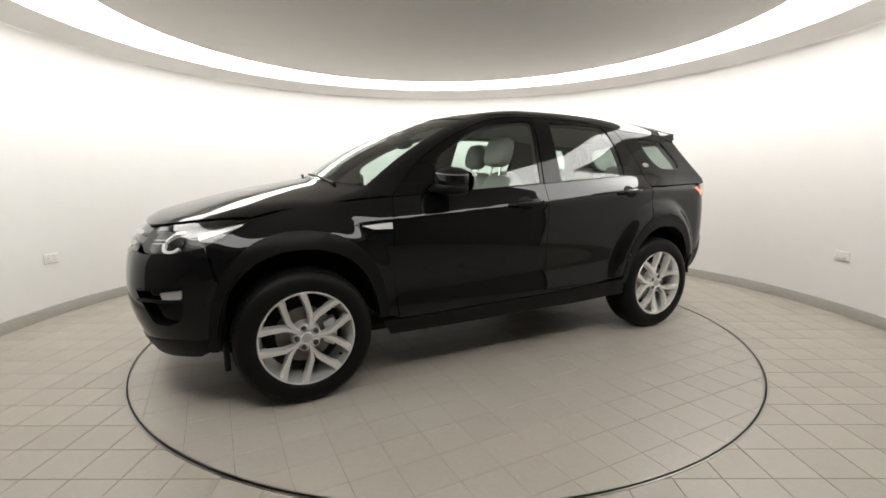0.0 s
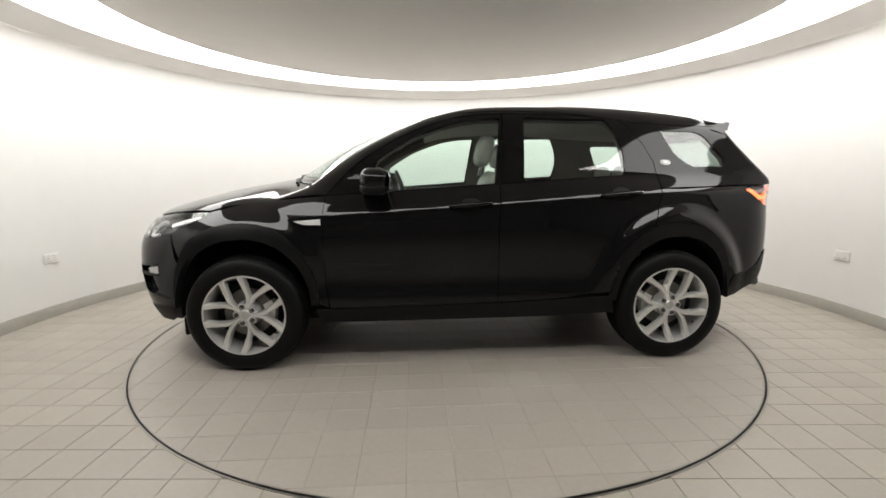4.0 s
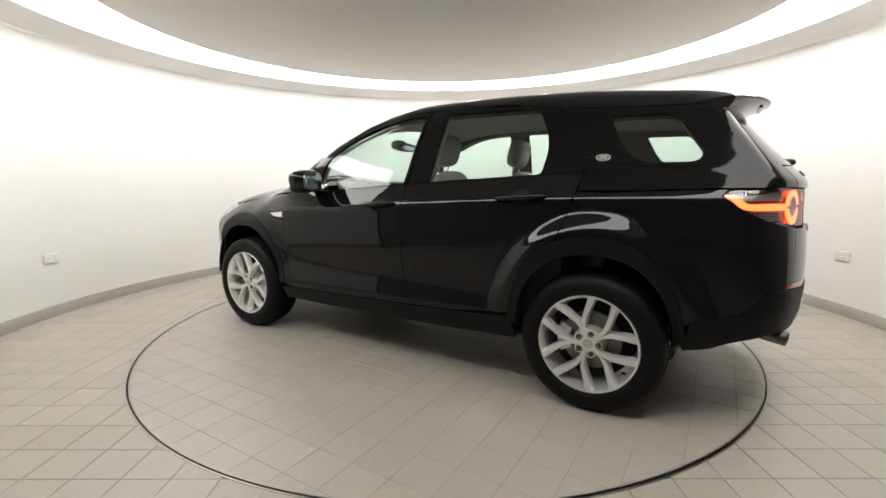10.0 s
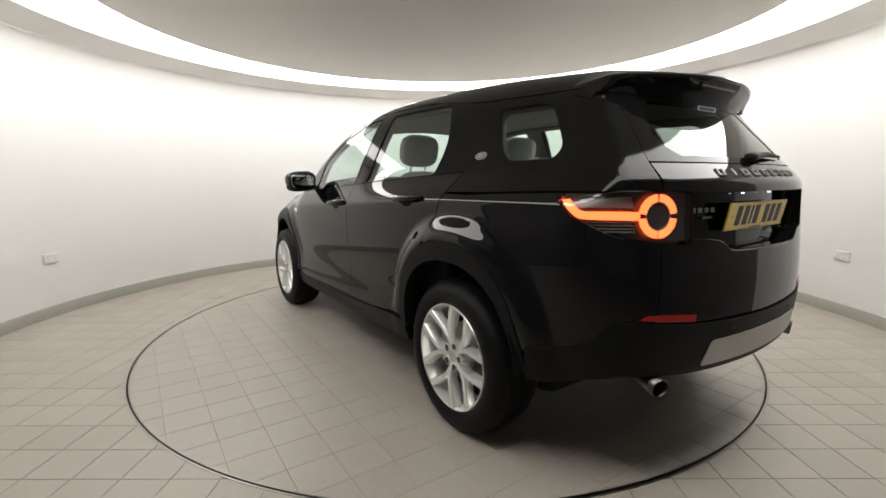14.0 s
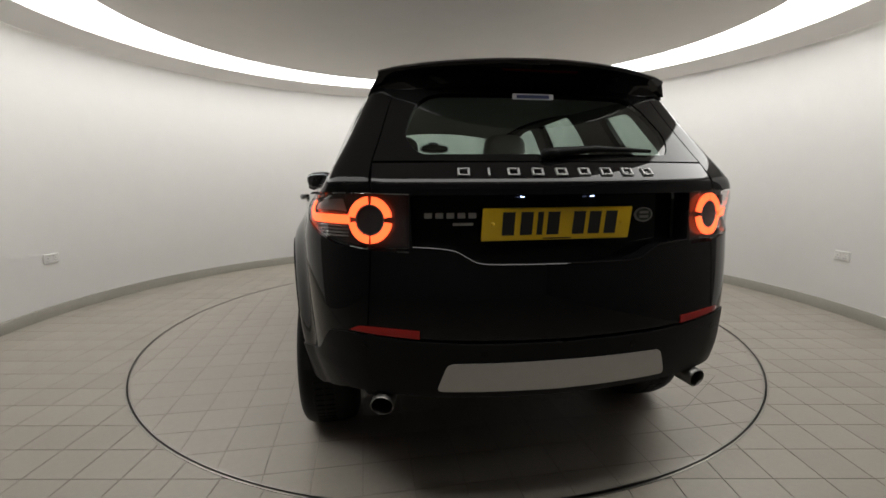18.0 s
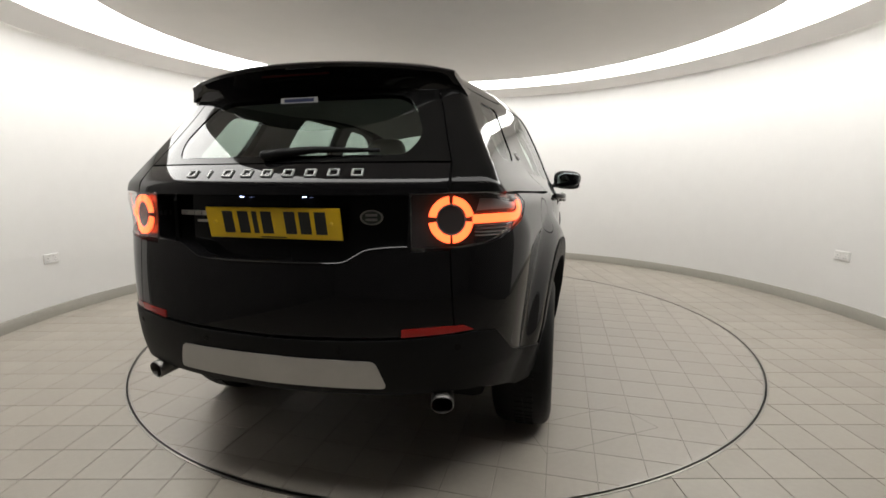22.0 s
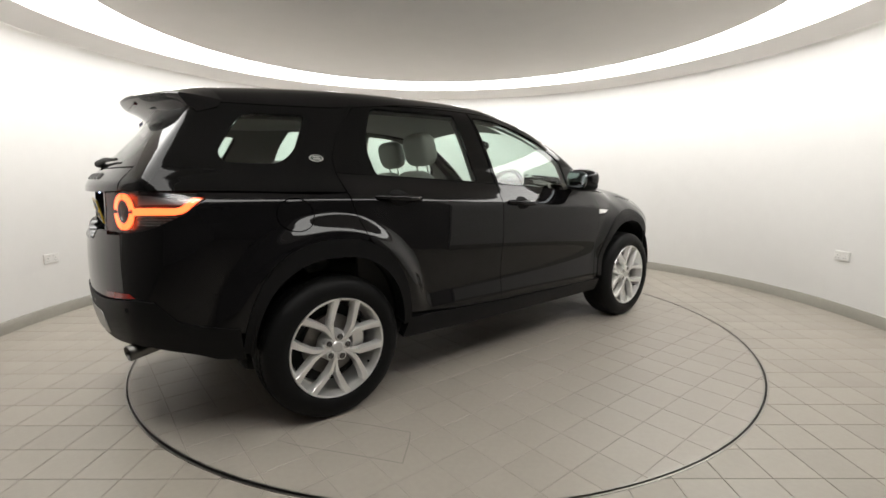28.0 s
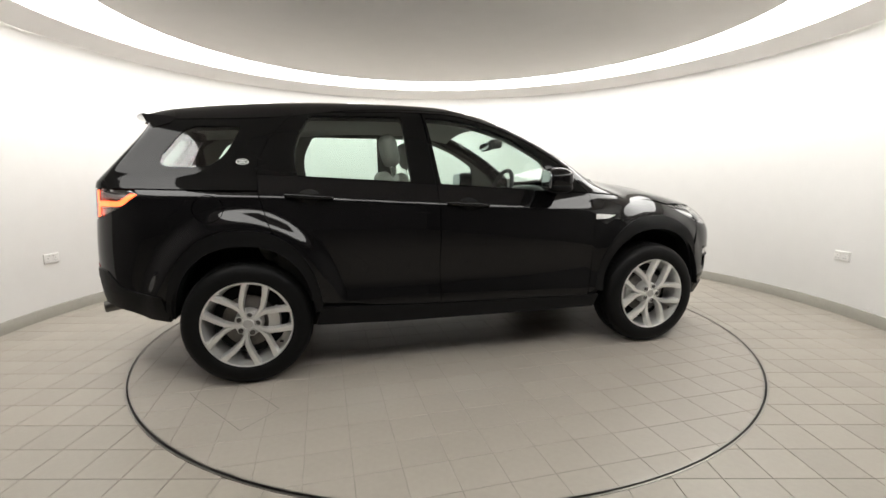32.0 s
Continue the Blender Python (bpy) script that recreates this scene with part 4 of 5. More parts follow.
def rear_corner(s):
    # bumper, reflector, exhaust
    b = [bc(y=0.0, z=0.664), bc(y=0.3, z=0.668), bc(y=0.46, z=0.676), bc(y=0.60, z=0.690), bc(y=0.70, z=0.698), bc(y=0.755, z=0.690), bp(-2.10, 0.80, 0.640), bp(-2.07, 0.815, 0.606), bc(x=-1.95, z=0.568), bc(x=-1.815, z=0.548)]
    b += [bc(x=-1.80, z=0.46), bc(x=-1.79, z=0.395), bc(x=-1.90, z=0.410), bp(-2.06, 0.80, 0.455), bp(-2.16, 0.72, 0.490), bp(-2.22, 0.62, 0.490), bc(y=0.45, z=0.478), bc(y=0.0, z=0.470)]
    bump = skin("rear_bumper", b, lay_back_corner, M_TRIM, car, s, 0.03, out=0.006, depth=0.05, gap=0.0)
    r = [bc(y=0.467, z=0.684), bc(y=0.60, z=0.696), bc(y=0.69, z=0.706), bc(y=0.66, z=0.722), bc(y=0.60, z=0.721), bc(y=0.467, z=0.712)]
    skin("reflector", r, lay_back_corner, M_RED, bump, s, 0.02, out=0.003, depth=0.006, gap=0.0, label="red plastic rear reflector")
    skid = rounded([bc(y=0.0, z=0.604), bc(y=0.378, z=0.603), bc(y=0.412, z=0.503), bc(y=0.0, z=0.498)], [0, 0.02, 0.02, 0])
    skin("skid_plate", skid, lay_back_corner, M_SILVER, bump, s, 0.03, out=0.011, depth=0.003, gap=0.0, label="satin silver rear skid panel")
    for y0, z0 in ((0.26, 0.635), (0.64, 0.65)):
        pts = [(bc(y=y0, z=z0)[0] + 0.009 * math.cos(i * math.pi / 8), z0 + 0.010 * math.sin(i * math.pi / 8)) for i in range(16)]
        skin("parking_sensor", pts, lay_back_corner, M_GLOSSTRIM, bump, s, 0.01, out=0.0075, depth=0.002, gap=0.0, fine=0.01)
    # exhaust tip
    prof = [(0.030, -0.16), (0.038, -0.12), (0.041, 0.0), (0.037, 0.004), (0.035, 0.0), (0.034, -0.14)]
    v, f = revolve(prof, 28, closed=False)
    solid("exhaust_tip", v, f, M_EXHAUST, car, "round brushed steel exhaust tip", 50, m=Matrix.Translation((-2.205, s * 0.592, 0.445)) @ Euler((0, radians(-96), radians(-s * 14))).to_matrix().to_4x4() @ Matrix.Diagonal((0.85, 0.98, 1, 1)))
    v, f = revolve([(0.001, -0.13), (0.034, -0.13)], 20, closed=False)
    solid("exhaust_pipe", v, f, M_SHELL, car, "", 50, m=Matrix.Translation((-2.205, s * 0.592, 0.445)) @ Euler((0, radians(-96), radians(-s * 14))).to_matrix().to_4x4())


def seam_backing(s):
    """Dark sheets added behind the tailgate's side seams to stop light leaking through."""
    for loop in ([bc(y=0.54, z=0.69), bc(y=0.69, z=0.70), bc(y=0.69, z=0.975), bc(y=0.54, z=0.975)],
                 [bc(y=0.54, z=1.155), bc(y=0.68, z=1.155), bc(y=0.66, z=1.26), bc(y=0.625, z=1.34), bc(y=0.585, z=1.45), bc(y=0.56, z=1.52), bc(y=0.46, z=1.52), bc(y=0.505, z=1.42), bc(y=0.535, z=1.33)]):
        skin("seam_light_stop", loop, lay_back_corner, M_SHELL, car, s, 0.03, out=-0.026, depth=0.0, gap=0.0)


def arch_backing(s):
    """Dark sheets added to keep light out of the seams between the arches and the bumpers."""
    a = [fc(x=p[0], z=p[1]) for p in arch(AXLE, F_OPEN[0] + 0.015, F_OPEN[1] + 0.015) if p[0] > 1.62 and p[1] > 0.38]
    skin("seam_light_stop", a + [fp(1.95, 0.80, 0.38), fp(1.95, 0.80, 0.80)], lay_fore_corner, M_SHELL, car, s, 0.03, out=-0.024, depth=0.0, gap=0.0)
    a = [bc(x=p[0], z=p[1]) for p in arch(-AXLE, R_OPEN[0] + 0.015, R_OPEN[1] + 0.015) if p[0] < -1.62 and p[1] > 0.42]
    skin("seam_light_stop", a + [bc(x=-1.90, z=0.80), bc(x=-1.90, z=0.45)], lay_back_corner, M_SHELL, car, s, 0.03, out=-0.024, depth=0.0, gap=0.0)


for s in (1, -1):
    arch_backing(s)
    seam_backing(s)
    tail_lamp(s)
    rear_corner(s)


def front_corner(s):
    lamp_pts = [fp(1.600, 0.800, 0.996), fp(1.721, 0.832, 0.928), fp(1.825, 0.825, 0.870), fp(1.926, 0.774, 0.846), fp(2.078, 0.631, 0.833), fp(2.10, 0.55, 0.876), fp(2.062, 0.497, 0.943), fp(1.951, 0.597, 0.967), fp(1.766, 0.715, 0.990)]
    arch_pts = [p for p in arch(AXLE, *F_ARCH) if p[0] > 1.76 and p[1] > 0.36][::1]
    b = [fp(2.19, 0.0, 0.80), fp(2.17, 0.30, 0.81), fp(2.118, 0.47, 0.835), fp(2.083, 0.625, 0.829), fp(1.926, 0.774, 0.842), fp(1.825, 0.825, 0.868)]
    b += [fc(x=p[0], z=p[1]) for p in arch_pts]
    b += [fc(x=1.83, z=0.33), fp(1.90, 0.80, 0.300), fp(2.02, 0.681, 0.290), fp(2.12, 0.45, 0.285), fp(2.16, 0.0, 0.280)]
    pocket = rounded([fp(2.135, 0.58, 0.648), fp(1.93, 0.792, 0.672), fp(1.945, 0.78, 0.500), fp(1.99, 0.73, 0.470), fp(2.06, 0.67, 0.478), fp(2.105, 0.63, 0.570)], [0.01, 0.02, 0.03, 0.02, 0.02, 0.02])
    bump = skin("front_bumper", b, lay_fore_corner, M_PAINT, car, s, 0.03, holes=[pocket], depth=0.05, gap=0.001)
    skin("fog_pocket", pocket, lay_fore_corner, M_GLOSSTRIM, bump, s, 0.03, out=-0.035, depth=0.0, gap=-0.006)
    skin("pocket_bar", [fp(2.13, 0.585, 0.600), fp(1.94, 0.785, 0.605), fp(1.937, 0.788, 0.592), fp(2.125, 0.59, 0.585)], lay_fore_corner, M_TRIM, bump, s, 0.03, out=0.002, depth=0.02, gap=0.0)
    skin("pocket_bar", [fp(2.135, 0.58, 0.650), fp(1.93, 0.792, 0.674), fp(1.93, 0.792, 0.664), fp(2.135, 0.58, 0.640)], lay_fore_corner, M_GLOSSTRIM, bump, s, 0.03, out=0.002, depth=0.02, gap=0.0)
    fog = skin("fog_lamp", rounded([fp(2.036, 0.714, 0.636), fp(1.933, 0.79, 0.652), fp(1.945, 0.782, 0.606), fp(2.027, 0.721, 0.601)], 0.008), lay_fore_corner, M_BEZEL, bump, s, 0.02, out=-0.012, depth=0.02, gap=0.0, label="clear front fog lamp")
    fl = skin("lens", [fp(2.036, 0.714, 0.636), fp(1.933, 0.79, 0.652), fp(1.945, 0.782, 0.606), fp(2.027, 0.721, 0.601)], lay_fore_corner, M_LENS, fog, s, 0.02, out=-0.004, depth=0.0, gap=0.0)
    fl.visible_shadow = False
    skin("bumper_lip", [fp(2.16, 0.0, 0.36), fp(2.13, 0.45, 0.365), fp(2.03, 0.67, 0.385), fc(x=1.84, z=0.40), fc(x=1.83, z=0.332), fp(1.90, 0.80, 0.302), fp(2.02, 0.681, 0.292), fp(2.12, 0.45, 0.287), fp(2.16, 0.0, 0.282)], lay_fore_corner, M_TRIM, bump, s, 0.03, out=0.006, depth=0.02, gap=0.0)
    skin("skid_plate", [fp(2.16, 0.0, 0.375), fp(2.13, 0.36, 0.375), fp(2.12, 0.44, 0.300), fp(2.16, 0.0, 0.292)], lay_fore_corner, M_SILVER, bump, s, 0.03, out=0.012, depth=0.02, gap=0.0, label="satin silver front skid panel")
    # headlamp
    lamp = skin("headlamp", lamp_pts, lay_fore_corner, M_LAMPDARK, car, s, 0.025, out=-0.045, depth=0.0, gap=-0.004, label="clear headlamp with a chrome ring inside")
    lens = skin("lens", lamp_pts, lay_fore_corner, M_LENS, lamp, s, 0.02, out=-0.001, depth=0.015, gap=0.001)
    lens.visible_shadow = False
    c = fp(1.955, 0.71, 0.893)

    def arc(a0, a1, r0, r1, n=20):
        f = lambda a, r: (c[0] + r * math.cos(radians(a)) * 1.12, c[1] + r * math.sin(radians(a)))
        return [f(a0 + (a1 - a0) * i / n, r1) for i in range(n + 1)] + [f(a1 + (a0 - a1) * i / n, r0) for i in range(n + 1)]
    for a0, a1, r0 in ((75, 175, 0.043), (185, 330, 0.040)):
        skin("ring_bezel", arc(a0, a1, r0, 0.054, 24), lay_fore_corner, M_BEZEL, lamp, s, 0.015, out=-0.014, depth=0.015, gap=0.0, fine=0.01, label="chrome day light ring")
    for z in (0.884, 0.902):
        skin("lamp_bar", [fp(2.075, 0.60, z), fp(2.00, 0.68, z + 0.004), fp(2.00, 0.68, z + 0.011), fp(2.075, 0.60, z + 0.007)], lay_fore_corner, M_LAMPBRIGHT, lamp, s, 0.015, out=-0.022, depth=0.012, gap=0.0, fine=0.02)
    skin("lamp_eye", arc(0, 359.9, 0.004, 0.036), lay_fore_corner, M_GLOSSTRIM, lamp, s, 0.015, out=-0.030, depth=0.01, gap=0.0, fine=0.01)
    skin("light_strip", [fp(1.86, 0.79, 0.908), fp(1.76, 0.81, 0.938), fp(1.66, 0.81, 0.974), fp(1.66, 0.81, 0.982), fp(1.75, 0.78, 0.962), fp(1.85, 0.75, 0.930)], lay_fore_corner, M_BEZEL, lamp, s, 0.015, out=-0.016, depth=0.012, gap=0.0, fine=0.02)
    skin("reflector", [fp(1.91, 0.74, 0.925), fp(1.83, 0.78, 0.935), fp(1.82, 0.76, 0.962), fp(1.90, 0.70, 0.955)], lay_fore_corner, M_LAMPDARK, lamp, s, 0.015, out=-0.028, depth=0.012, gap=0.0, fine=0.02)
    # grille half
    g = [fp(2.19, 0.0, 0.808), fp(2.17, 0.30, 0.818), fp(2.12, 0.455, 0.840), fp(2.10, 0.50, 0.90), fp(2.08, 0.46, 0.944), fp(2.12, 0.30, 0.955), fp(2.15, 0.0, 0.962)]
    gr = skin("grille", g, lay_fore_corner, M_GLOSSTRIM, car, s, 0.03, out=-0.02, depth=0.0, gap=-0.01, label="black grille with silver bars")
    for z in (0.845, 0.90):
        skin("grille_bar", [fp(2.18, 0.0, z), fp(2.125, 0.44, z + 0.012), fp(2.115, 0.46, z + 0.022), fp(2.115, 0.44, z + 0.034), fp(2.17, 0.0, z + 0.024)], lay_fore_corner, M_SILVER, gr, s, 0.03, out=-0.004, depth=0.015, gap=0.0)
    block("air_deflector", 1.745, 1.775, s * 0.66, s * 0.86, 0.222, 0.34, M_TRIM, car, 0.01)
    # wing vent
    vent = skin("wing_vent", rounded([(1.050, 0.944), (0.883, 0.958), (0.880, 0.922), (0.985, 0.922)], [0.006, 0.003, 0.003, 0.03]), lay_side, M_BEZEL, car, s, 0.02, out=0.004, depth=0.008, gap=0.0, label="satin silver wing vent")
    skin("vent_surround", [(1.09, 0.950), (1.06, 0.962), (1.045, 0.955), (0.985, 0.914), (0.880, 0.914), (0.880, 0.900), (1.0, 0.902), (1.05, 0.925)], lay_side, M_GLOSSTRIM, vent, s, 0.02, out=0.002, depth=0.005, gap=0.0)


for s in (1, -1):
    front_corner(s)


# ---------------------------------------------------------------- mirrors, handles, wipers
def door_mirror(s):
    turn = Euler((radians(s * -4), 0, radians(s * 8))).to_matrix().to_4x4()
    mir = blob("door_mirror", (0.545, s * 1.005, 1.195), (0.086, 0.115, 0.070), 2.7, M_PAINT, car, "gloss black door mirror", m=turn)
    blob("mirror_base", (0.548, s * 1.0, 1.148), (0.084, 0.110, 0.042), 2.8, M_TRIM, mir, "satin black lower mirror shell", m=turn)
    blob("mirror_arm", (0.580, s * 0.915, 1.136), (0.052, 0.055, 0.018), 2.6, M_TRIM, mir)
    blob("mirror_glass", (0.462, s * 1.012, 1.188), (0.007, 0.092, 0.060), 3.4, M_MIRROR, mir, "mirror glass", m=turn)


def handle(x0, x1, z0, z1, s, parent):
    n = 14
    path, rad = [], []
    for i in range(n + 1):
        t = i / n
        x, z = x0 + (x1 - x0) * t, z0 + (z1 - z0) * t
        y = float(lay_side(np.array([[x, z]]), 1)[0, 1])
        lift = 0.004 + 0.030 * math.sin(math.pi * t) ** 0.5
        path.append((x, s * (y + lift), z))
        rad.append(0.012 + 0.006 * math.sin(math.pi * t))
    h = tube("door_handle", path, rad, M_PAINT, parent, "gloss black door handle", 12)
    cx, cz = (x0 + x1) / 2, (z0 + z1) / 2
    cup = [(cx + 0.062 * math.cos(i * math.pi / 14), cz - 0.002 + 0.042 * math.sin(i * math.pi / 14)) for i in range(28)]
    skin("handle_cup", cup, lay_side, M_SHELL, h, s, 0.02, out=0.0012, depth=0.002, gap=0.0, fine=0.012)


for s in (1, -1):
    door_mirror(s)
    handle(0.095, -0.165, 1.032, 1.050, s, car)
    handle(-0.865, -1.125, 1.092, 1.108, s, car)
for y0, y1, x0, x1 in ((0.55, 0.02, 1.085, 1.155), (0.0, -0.50, 1.175, 1.10)):
    z0, z1 = top_z(x0, y0), top_z(x1, y1)
    tube("front_wiper", [(x0 + 0.02, y0, z0 + 0.004), ((x0 + x1) / 2 + 0.012, (y0 + y1) / 2, (z0 + z1) / 2 + 0.010), (x1, y1, z1 + 0.006)], [0.009, 0.007, 0.005], M_TRIM, car, "black wiper arm on the scuttle")
cowl_loop = cowl + [(0.985, 0.735), (1.11, 0.5), (1.185, 0.25), (1.205, 0), (1.185, -0.25), (1.11, -0.5), (0.985, -0.735)]
skin("scuttle_panel", cowl_loop, lay_top, M_TRIM, car, 1, 0.03, out=-0.006, gap=0.0)

# ---------------------------------------------------------------- wheels
def spoke(sgn):
    """One spoke of a pair, in the wheel's plane: sections from hub to rim."""
    secs = []
    for r, a, w, front, deep in ((0.040, 34.0, 0.0070, 0.027, 0.020), (0.066, 32.8, 0.0080, 0.031, 0.030), (0.100, 30.6, 0.0105, 0.034, 0.040), (0.138, 27.6, 0.0155, 0.038, 0.042),
                                (0.160, 23.6, 0.0172, 0.040, 0.042), (0.205, 18.4, 0.0182, 0.0445, 0.042), (0.246, 14.6, 0.0205, 0.0475, 0.042), (0.268, 13.4, 0.0240, 0.048, 0.042)):
        q = radians(90 + sgn * a)
        c = Vector((r * math.cos(q), 0, r * math.sin(q)))
        t = Vector((-math.sin(q), 0, math.cos(q)))
        ring = [(-w * 1.25, -deep), (-w, -0.009), (-w * 0.72, -0.0005), (w * 0.72, -0.0005), (w, -0.009), (w * 1.25, -deep)]
        secs.append([c + t * u + Vector((0, front + d, 0)) for u, d in ring])
    return secs


def wheel(ax, s, spin):
    full = Matrix.Translation((ax, s * (0.898 if ax > 0 else 0.885), 0.364)) @ Euler((0, 0, 0 if s > 0 else math.pi)).to_matrix().to_4x4()
    base = full @ Matrix.Diagonal((0.924, 1, 0.924, 1))
    # barrel and lip
    prof = [(0.232, -0.19), (0.240, -0.10), (0.246, -0.02), (0.254, 0.015), (0.262, 0.034), (0.264, 0.046), (0.272, 0.0495), (0.277, 0.043), (0.268, 0.02), (0.262, -0.19)]
    v, f = revolve(prof, 72)
    rim_m = Matrix(((1, 0, 0, 0), (0, 0, 1, 0), (0, -1, 0, 0), (0, 0, 0, 1)))
    v = [rim_m @ Vector(p) for p in v]
    rim = solid("wheel", v, f, M_ALLOY, car, "silver five twin-spoke alloy wheel", 40, m=base)
    for k in range(5):
        turn = Euler((0, radians(72 * k + spin), 0)).to_matrix().to_4x4()
        for sgn in (1, -1):
            v, f = loft(spoke(sgn))
            solid("spoke", v, f, M_ALLOY, rim, "", 25, m=base @ turn)
        q = base @ turn @ Matrix.Translation((0, 0.030, 0.0575))
        v, f = revolve([(0.001, 0.004), (0.0085, 0.004), (0.0095, -0.004), (0.0165, -0.010), (0.0175, 0.002), (0.0185, 0.001), (0.019, -0.03)], 18, closed=False)
        v = [rim_m @ Vector(p) for p in v]
        solid("wheel_nut", v, f, M_NUT, rim, "recessed dark steel wheel nut", 30, m=q)
        v, f = revolve([(0.0175, 0.006), (0.0225, 0.004), (0.027, -0.014), (0.027, -0.03), (0.0175, -0.03)], 20)
        solid("nut_boss", [rim_m @ Vector(p) for p in v], f, M_ALLOY, rim, "", 35, m=base @ turn @ Matrix.Translation((0, 0.027, 0.0575)))
    v, f = revolve([(0.001, 0.028), (0.031, 0.028), (0.033, 0.026), (0.035, 0.024), (0.058, 0.022), (0.076, 0.015), (0.086, 0.0), (0.090, -0.05)], 40, closed=False)
    solid("wheel_hub", [rim_m @ Vector(p) for p in v], f, M_ALLOY, rim, "", 30, m=base)
    v, f = revolve([(0.001, 0.031), (0.026, 0.0305), (0.030, 0.027)], 30, closed=False)
    solid("centre_cap", [rim_m @ Vector(p) for p in v], f, M_SILVER, rim, "plain silver centre cap", 30, m=base)
    v, f = revolve([(0.08, -0.045), (0.165, -0.045), (0.165, -0.068), (0.08, -0.068)], 48)
    solid("brake_disc", [rim_m @ Vector(p) for p in v], f, M_BRAKE, rim, "worn iron brake disc", 30, m=base)
    v, f = revolve([(0.03, -0.075), (0.222, -0.075), (0.226, -0.085), (0.03, -0.085)], 40)
    solid("brake_shield", [rim_m @ Vector(p) for p in v], f, M_SHELL, rim, "dark brake backing plate", 30, m=base)
    cal = []
    for a in range(-28, 29, 8):
        q = radians((180 if (ax > 0) == (s > 0) else 0) + a)
        cal.append([(r * math.cos(q), y, r * math.sin(q)) for r, y in ((0.118, -0.02), (0.185, -0.02), (0.195, -0.05), (0.185, -0.085), (0.118, -0.085))])
    v, f = loft(cal)
    solid("brake_caliper", v, f, M_ALLOY, rim, "grey brake caliper", 30, m=base)
    q = radians(215)
    tube("valve", [tuple(base @ Vector((0.243 * math.cos(q), 0.005, 0.243 * math.sin(q)))), tuple(base @ Vector((0.226 * math.cos(q), 0.022, 0.226 * math.sin(q))))], 0.006, M_RUBBER, rim, "black tyre valve", 8)
    # tyre
    prof = [(0.242, 0.020), (0.250, 0.040), (0.264, 0.053), (0.295, 0.058), (0.325, 0.052), (0.345, 0.040), (0.356, 0.026), (0.361, 0.010), (0.3640, -0.02), (0.3645, -0.075), (0.364, -0.13), (0.361, -0.16), (0.345, -0.19), (0.305, -0.206), (0.240, -0.19)]
    v, f = revolve(prof, 96)
    tyre = solid("tyre", [rim_m @ Vector(p) for p in v], f, M_RUBBER, rim, "black rubber road tyre", 60, m=full)
    # tread blocks, outer shoulder rows
    vv, ff = [], []
    for i in range(72):
        for y0, y1, r in ((-0.012, 0.022, 0.3605), (-0.055, -0.02, 0.3645), (-0.10, -0.063, 0.3645)):
            a0, a1 = 2 * math.pi * (i + 0.1) / 72, 2 * math.pi * (i + 0.85) / 72
            n = len(vv)
            for a in (a0, a1):
                for yy in (y0, y1):
                    rr = r - (0.010 if yy > 0.015 else 0)
                    vv += [((rr + d) * math.cos(a), yy, (rr + d) * math.sin(a)) for d in (-0.004, 0.0035)]
            ff += [(n + 1, n + 3, n + 7, n + 5), (n, n + 1, n + 5, n + 4), (n + 2, n + 6, n + 7, n + 3), (n, n + 2, n + 3, n + 1), (n + 4, n + 5, n + 7, n + 6)]
    tagged(solid("tyre_tread", vv, ff, M_RUBBER, rim, "", 30, m=full), kind="stuff")
    # wheel well
    lin = []
    for i in range(25):
        q = math.pi * (0.02 + 0.96 * i / 24)
        a, b = R_OPEN if ax < 0 else F_OPEN
        c = math.cos(q)
        lin.append([(ax + (a + 0.018) * math.copysign(abs(c) ** (2 / 2.3), c), s * yy, HUB_Z + (b + 0.018) * math.sin(q) ** (2 / 2.3)) for yy in (0.40, 0.62, 0.905)])
    v, f = loft(lin, closed=False, caps=False)
    n = len(v)
    hubpts = [j * 3 for j in range(25)]
    f.append(tuple(hubpts))
    solid("wheel_arch_liner", v, f, M_SHELL, car)


for ax in (AXLE, -AXLE):
    for s in (1, -1):
        wheel(ax, s, {(1, 1): 17, (1, -1): 50, (-1, 1): 55, (-1, -1): 59}[(int(math.copysign(1, ax)), s)])
block("underbody", -1.75, 1.80, -0.66, 0.66, 0.235, 0.34, M_SHELL, car, 0.05)
block("underbody", -2.06, -1.70, -0.62, 0.62, 0.43, 0.50, M_SHELL, car, 0.03)

# ---------------------------------------------------------------- inside the car
liner = [(x, Y_ROOF(x) - 0.03) for x in np.linspace(0.24, -1.84, 20)]
skin("headliner", liner + [(x, -y) for x, y in liner[::-1]], lay_top, M_LINER, car, 1, 0.06, out=-0.085, depth=0.0, gap=0.0, label="pale grey cloth roof lining")
for s in (1, -1):
    trim = [(0.86, 1.10), (0.70, 1.265), (0.52, 1.40), (0.12, 1.585), (-0.24, 1.628), (-1.07, 1.612), (-1.7, 1.59), (-1.87, 1.48), (-1.87, 1.13), (-0.2, 1.12)]
    skin("pillar_trim", trim, lay_side, M_PILLAR, car, s, 0.04, gap=0.0, out=-0.05, depth=0.0,
         holes=[inset(front_win, -0.004), inset(rear_win, -0.004), inset(rounded([(-1.375, 1.515), (-1.675, 1.510), (-1.81, 1.325), (-1.79, 1.275), (-1.55, 1.272), (-1.46, 1.345)], 0.04), -0.004)])
    block("door_trim", -1.2, 0.80, s * 0.80, s * 0.825, 0.45, 1.12, M_DASH, car, 0.01)


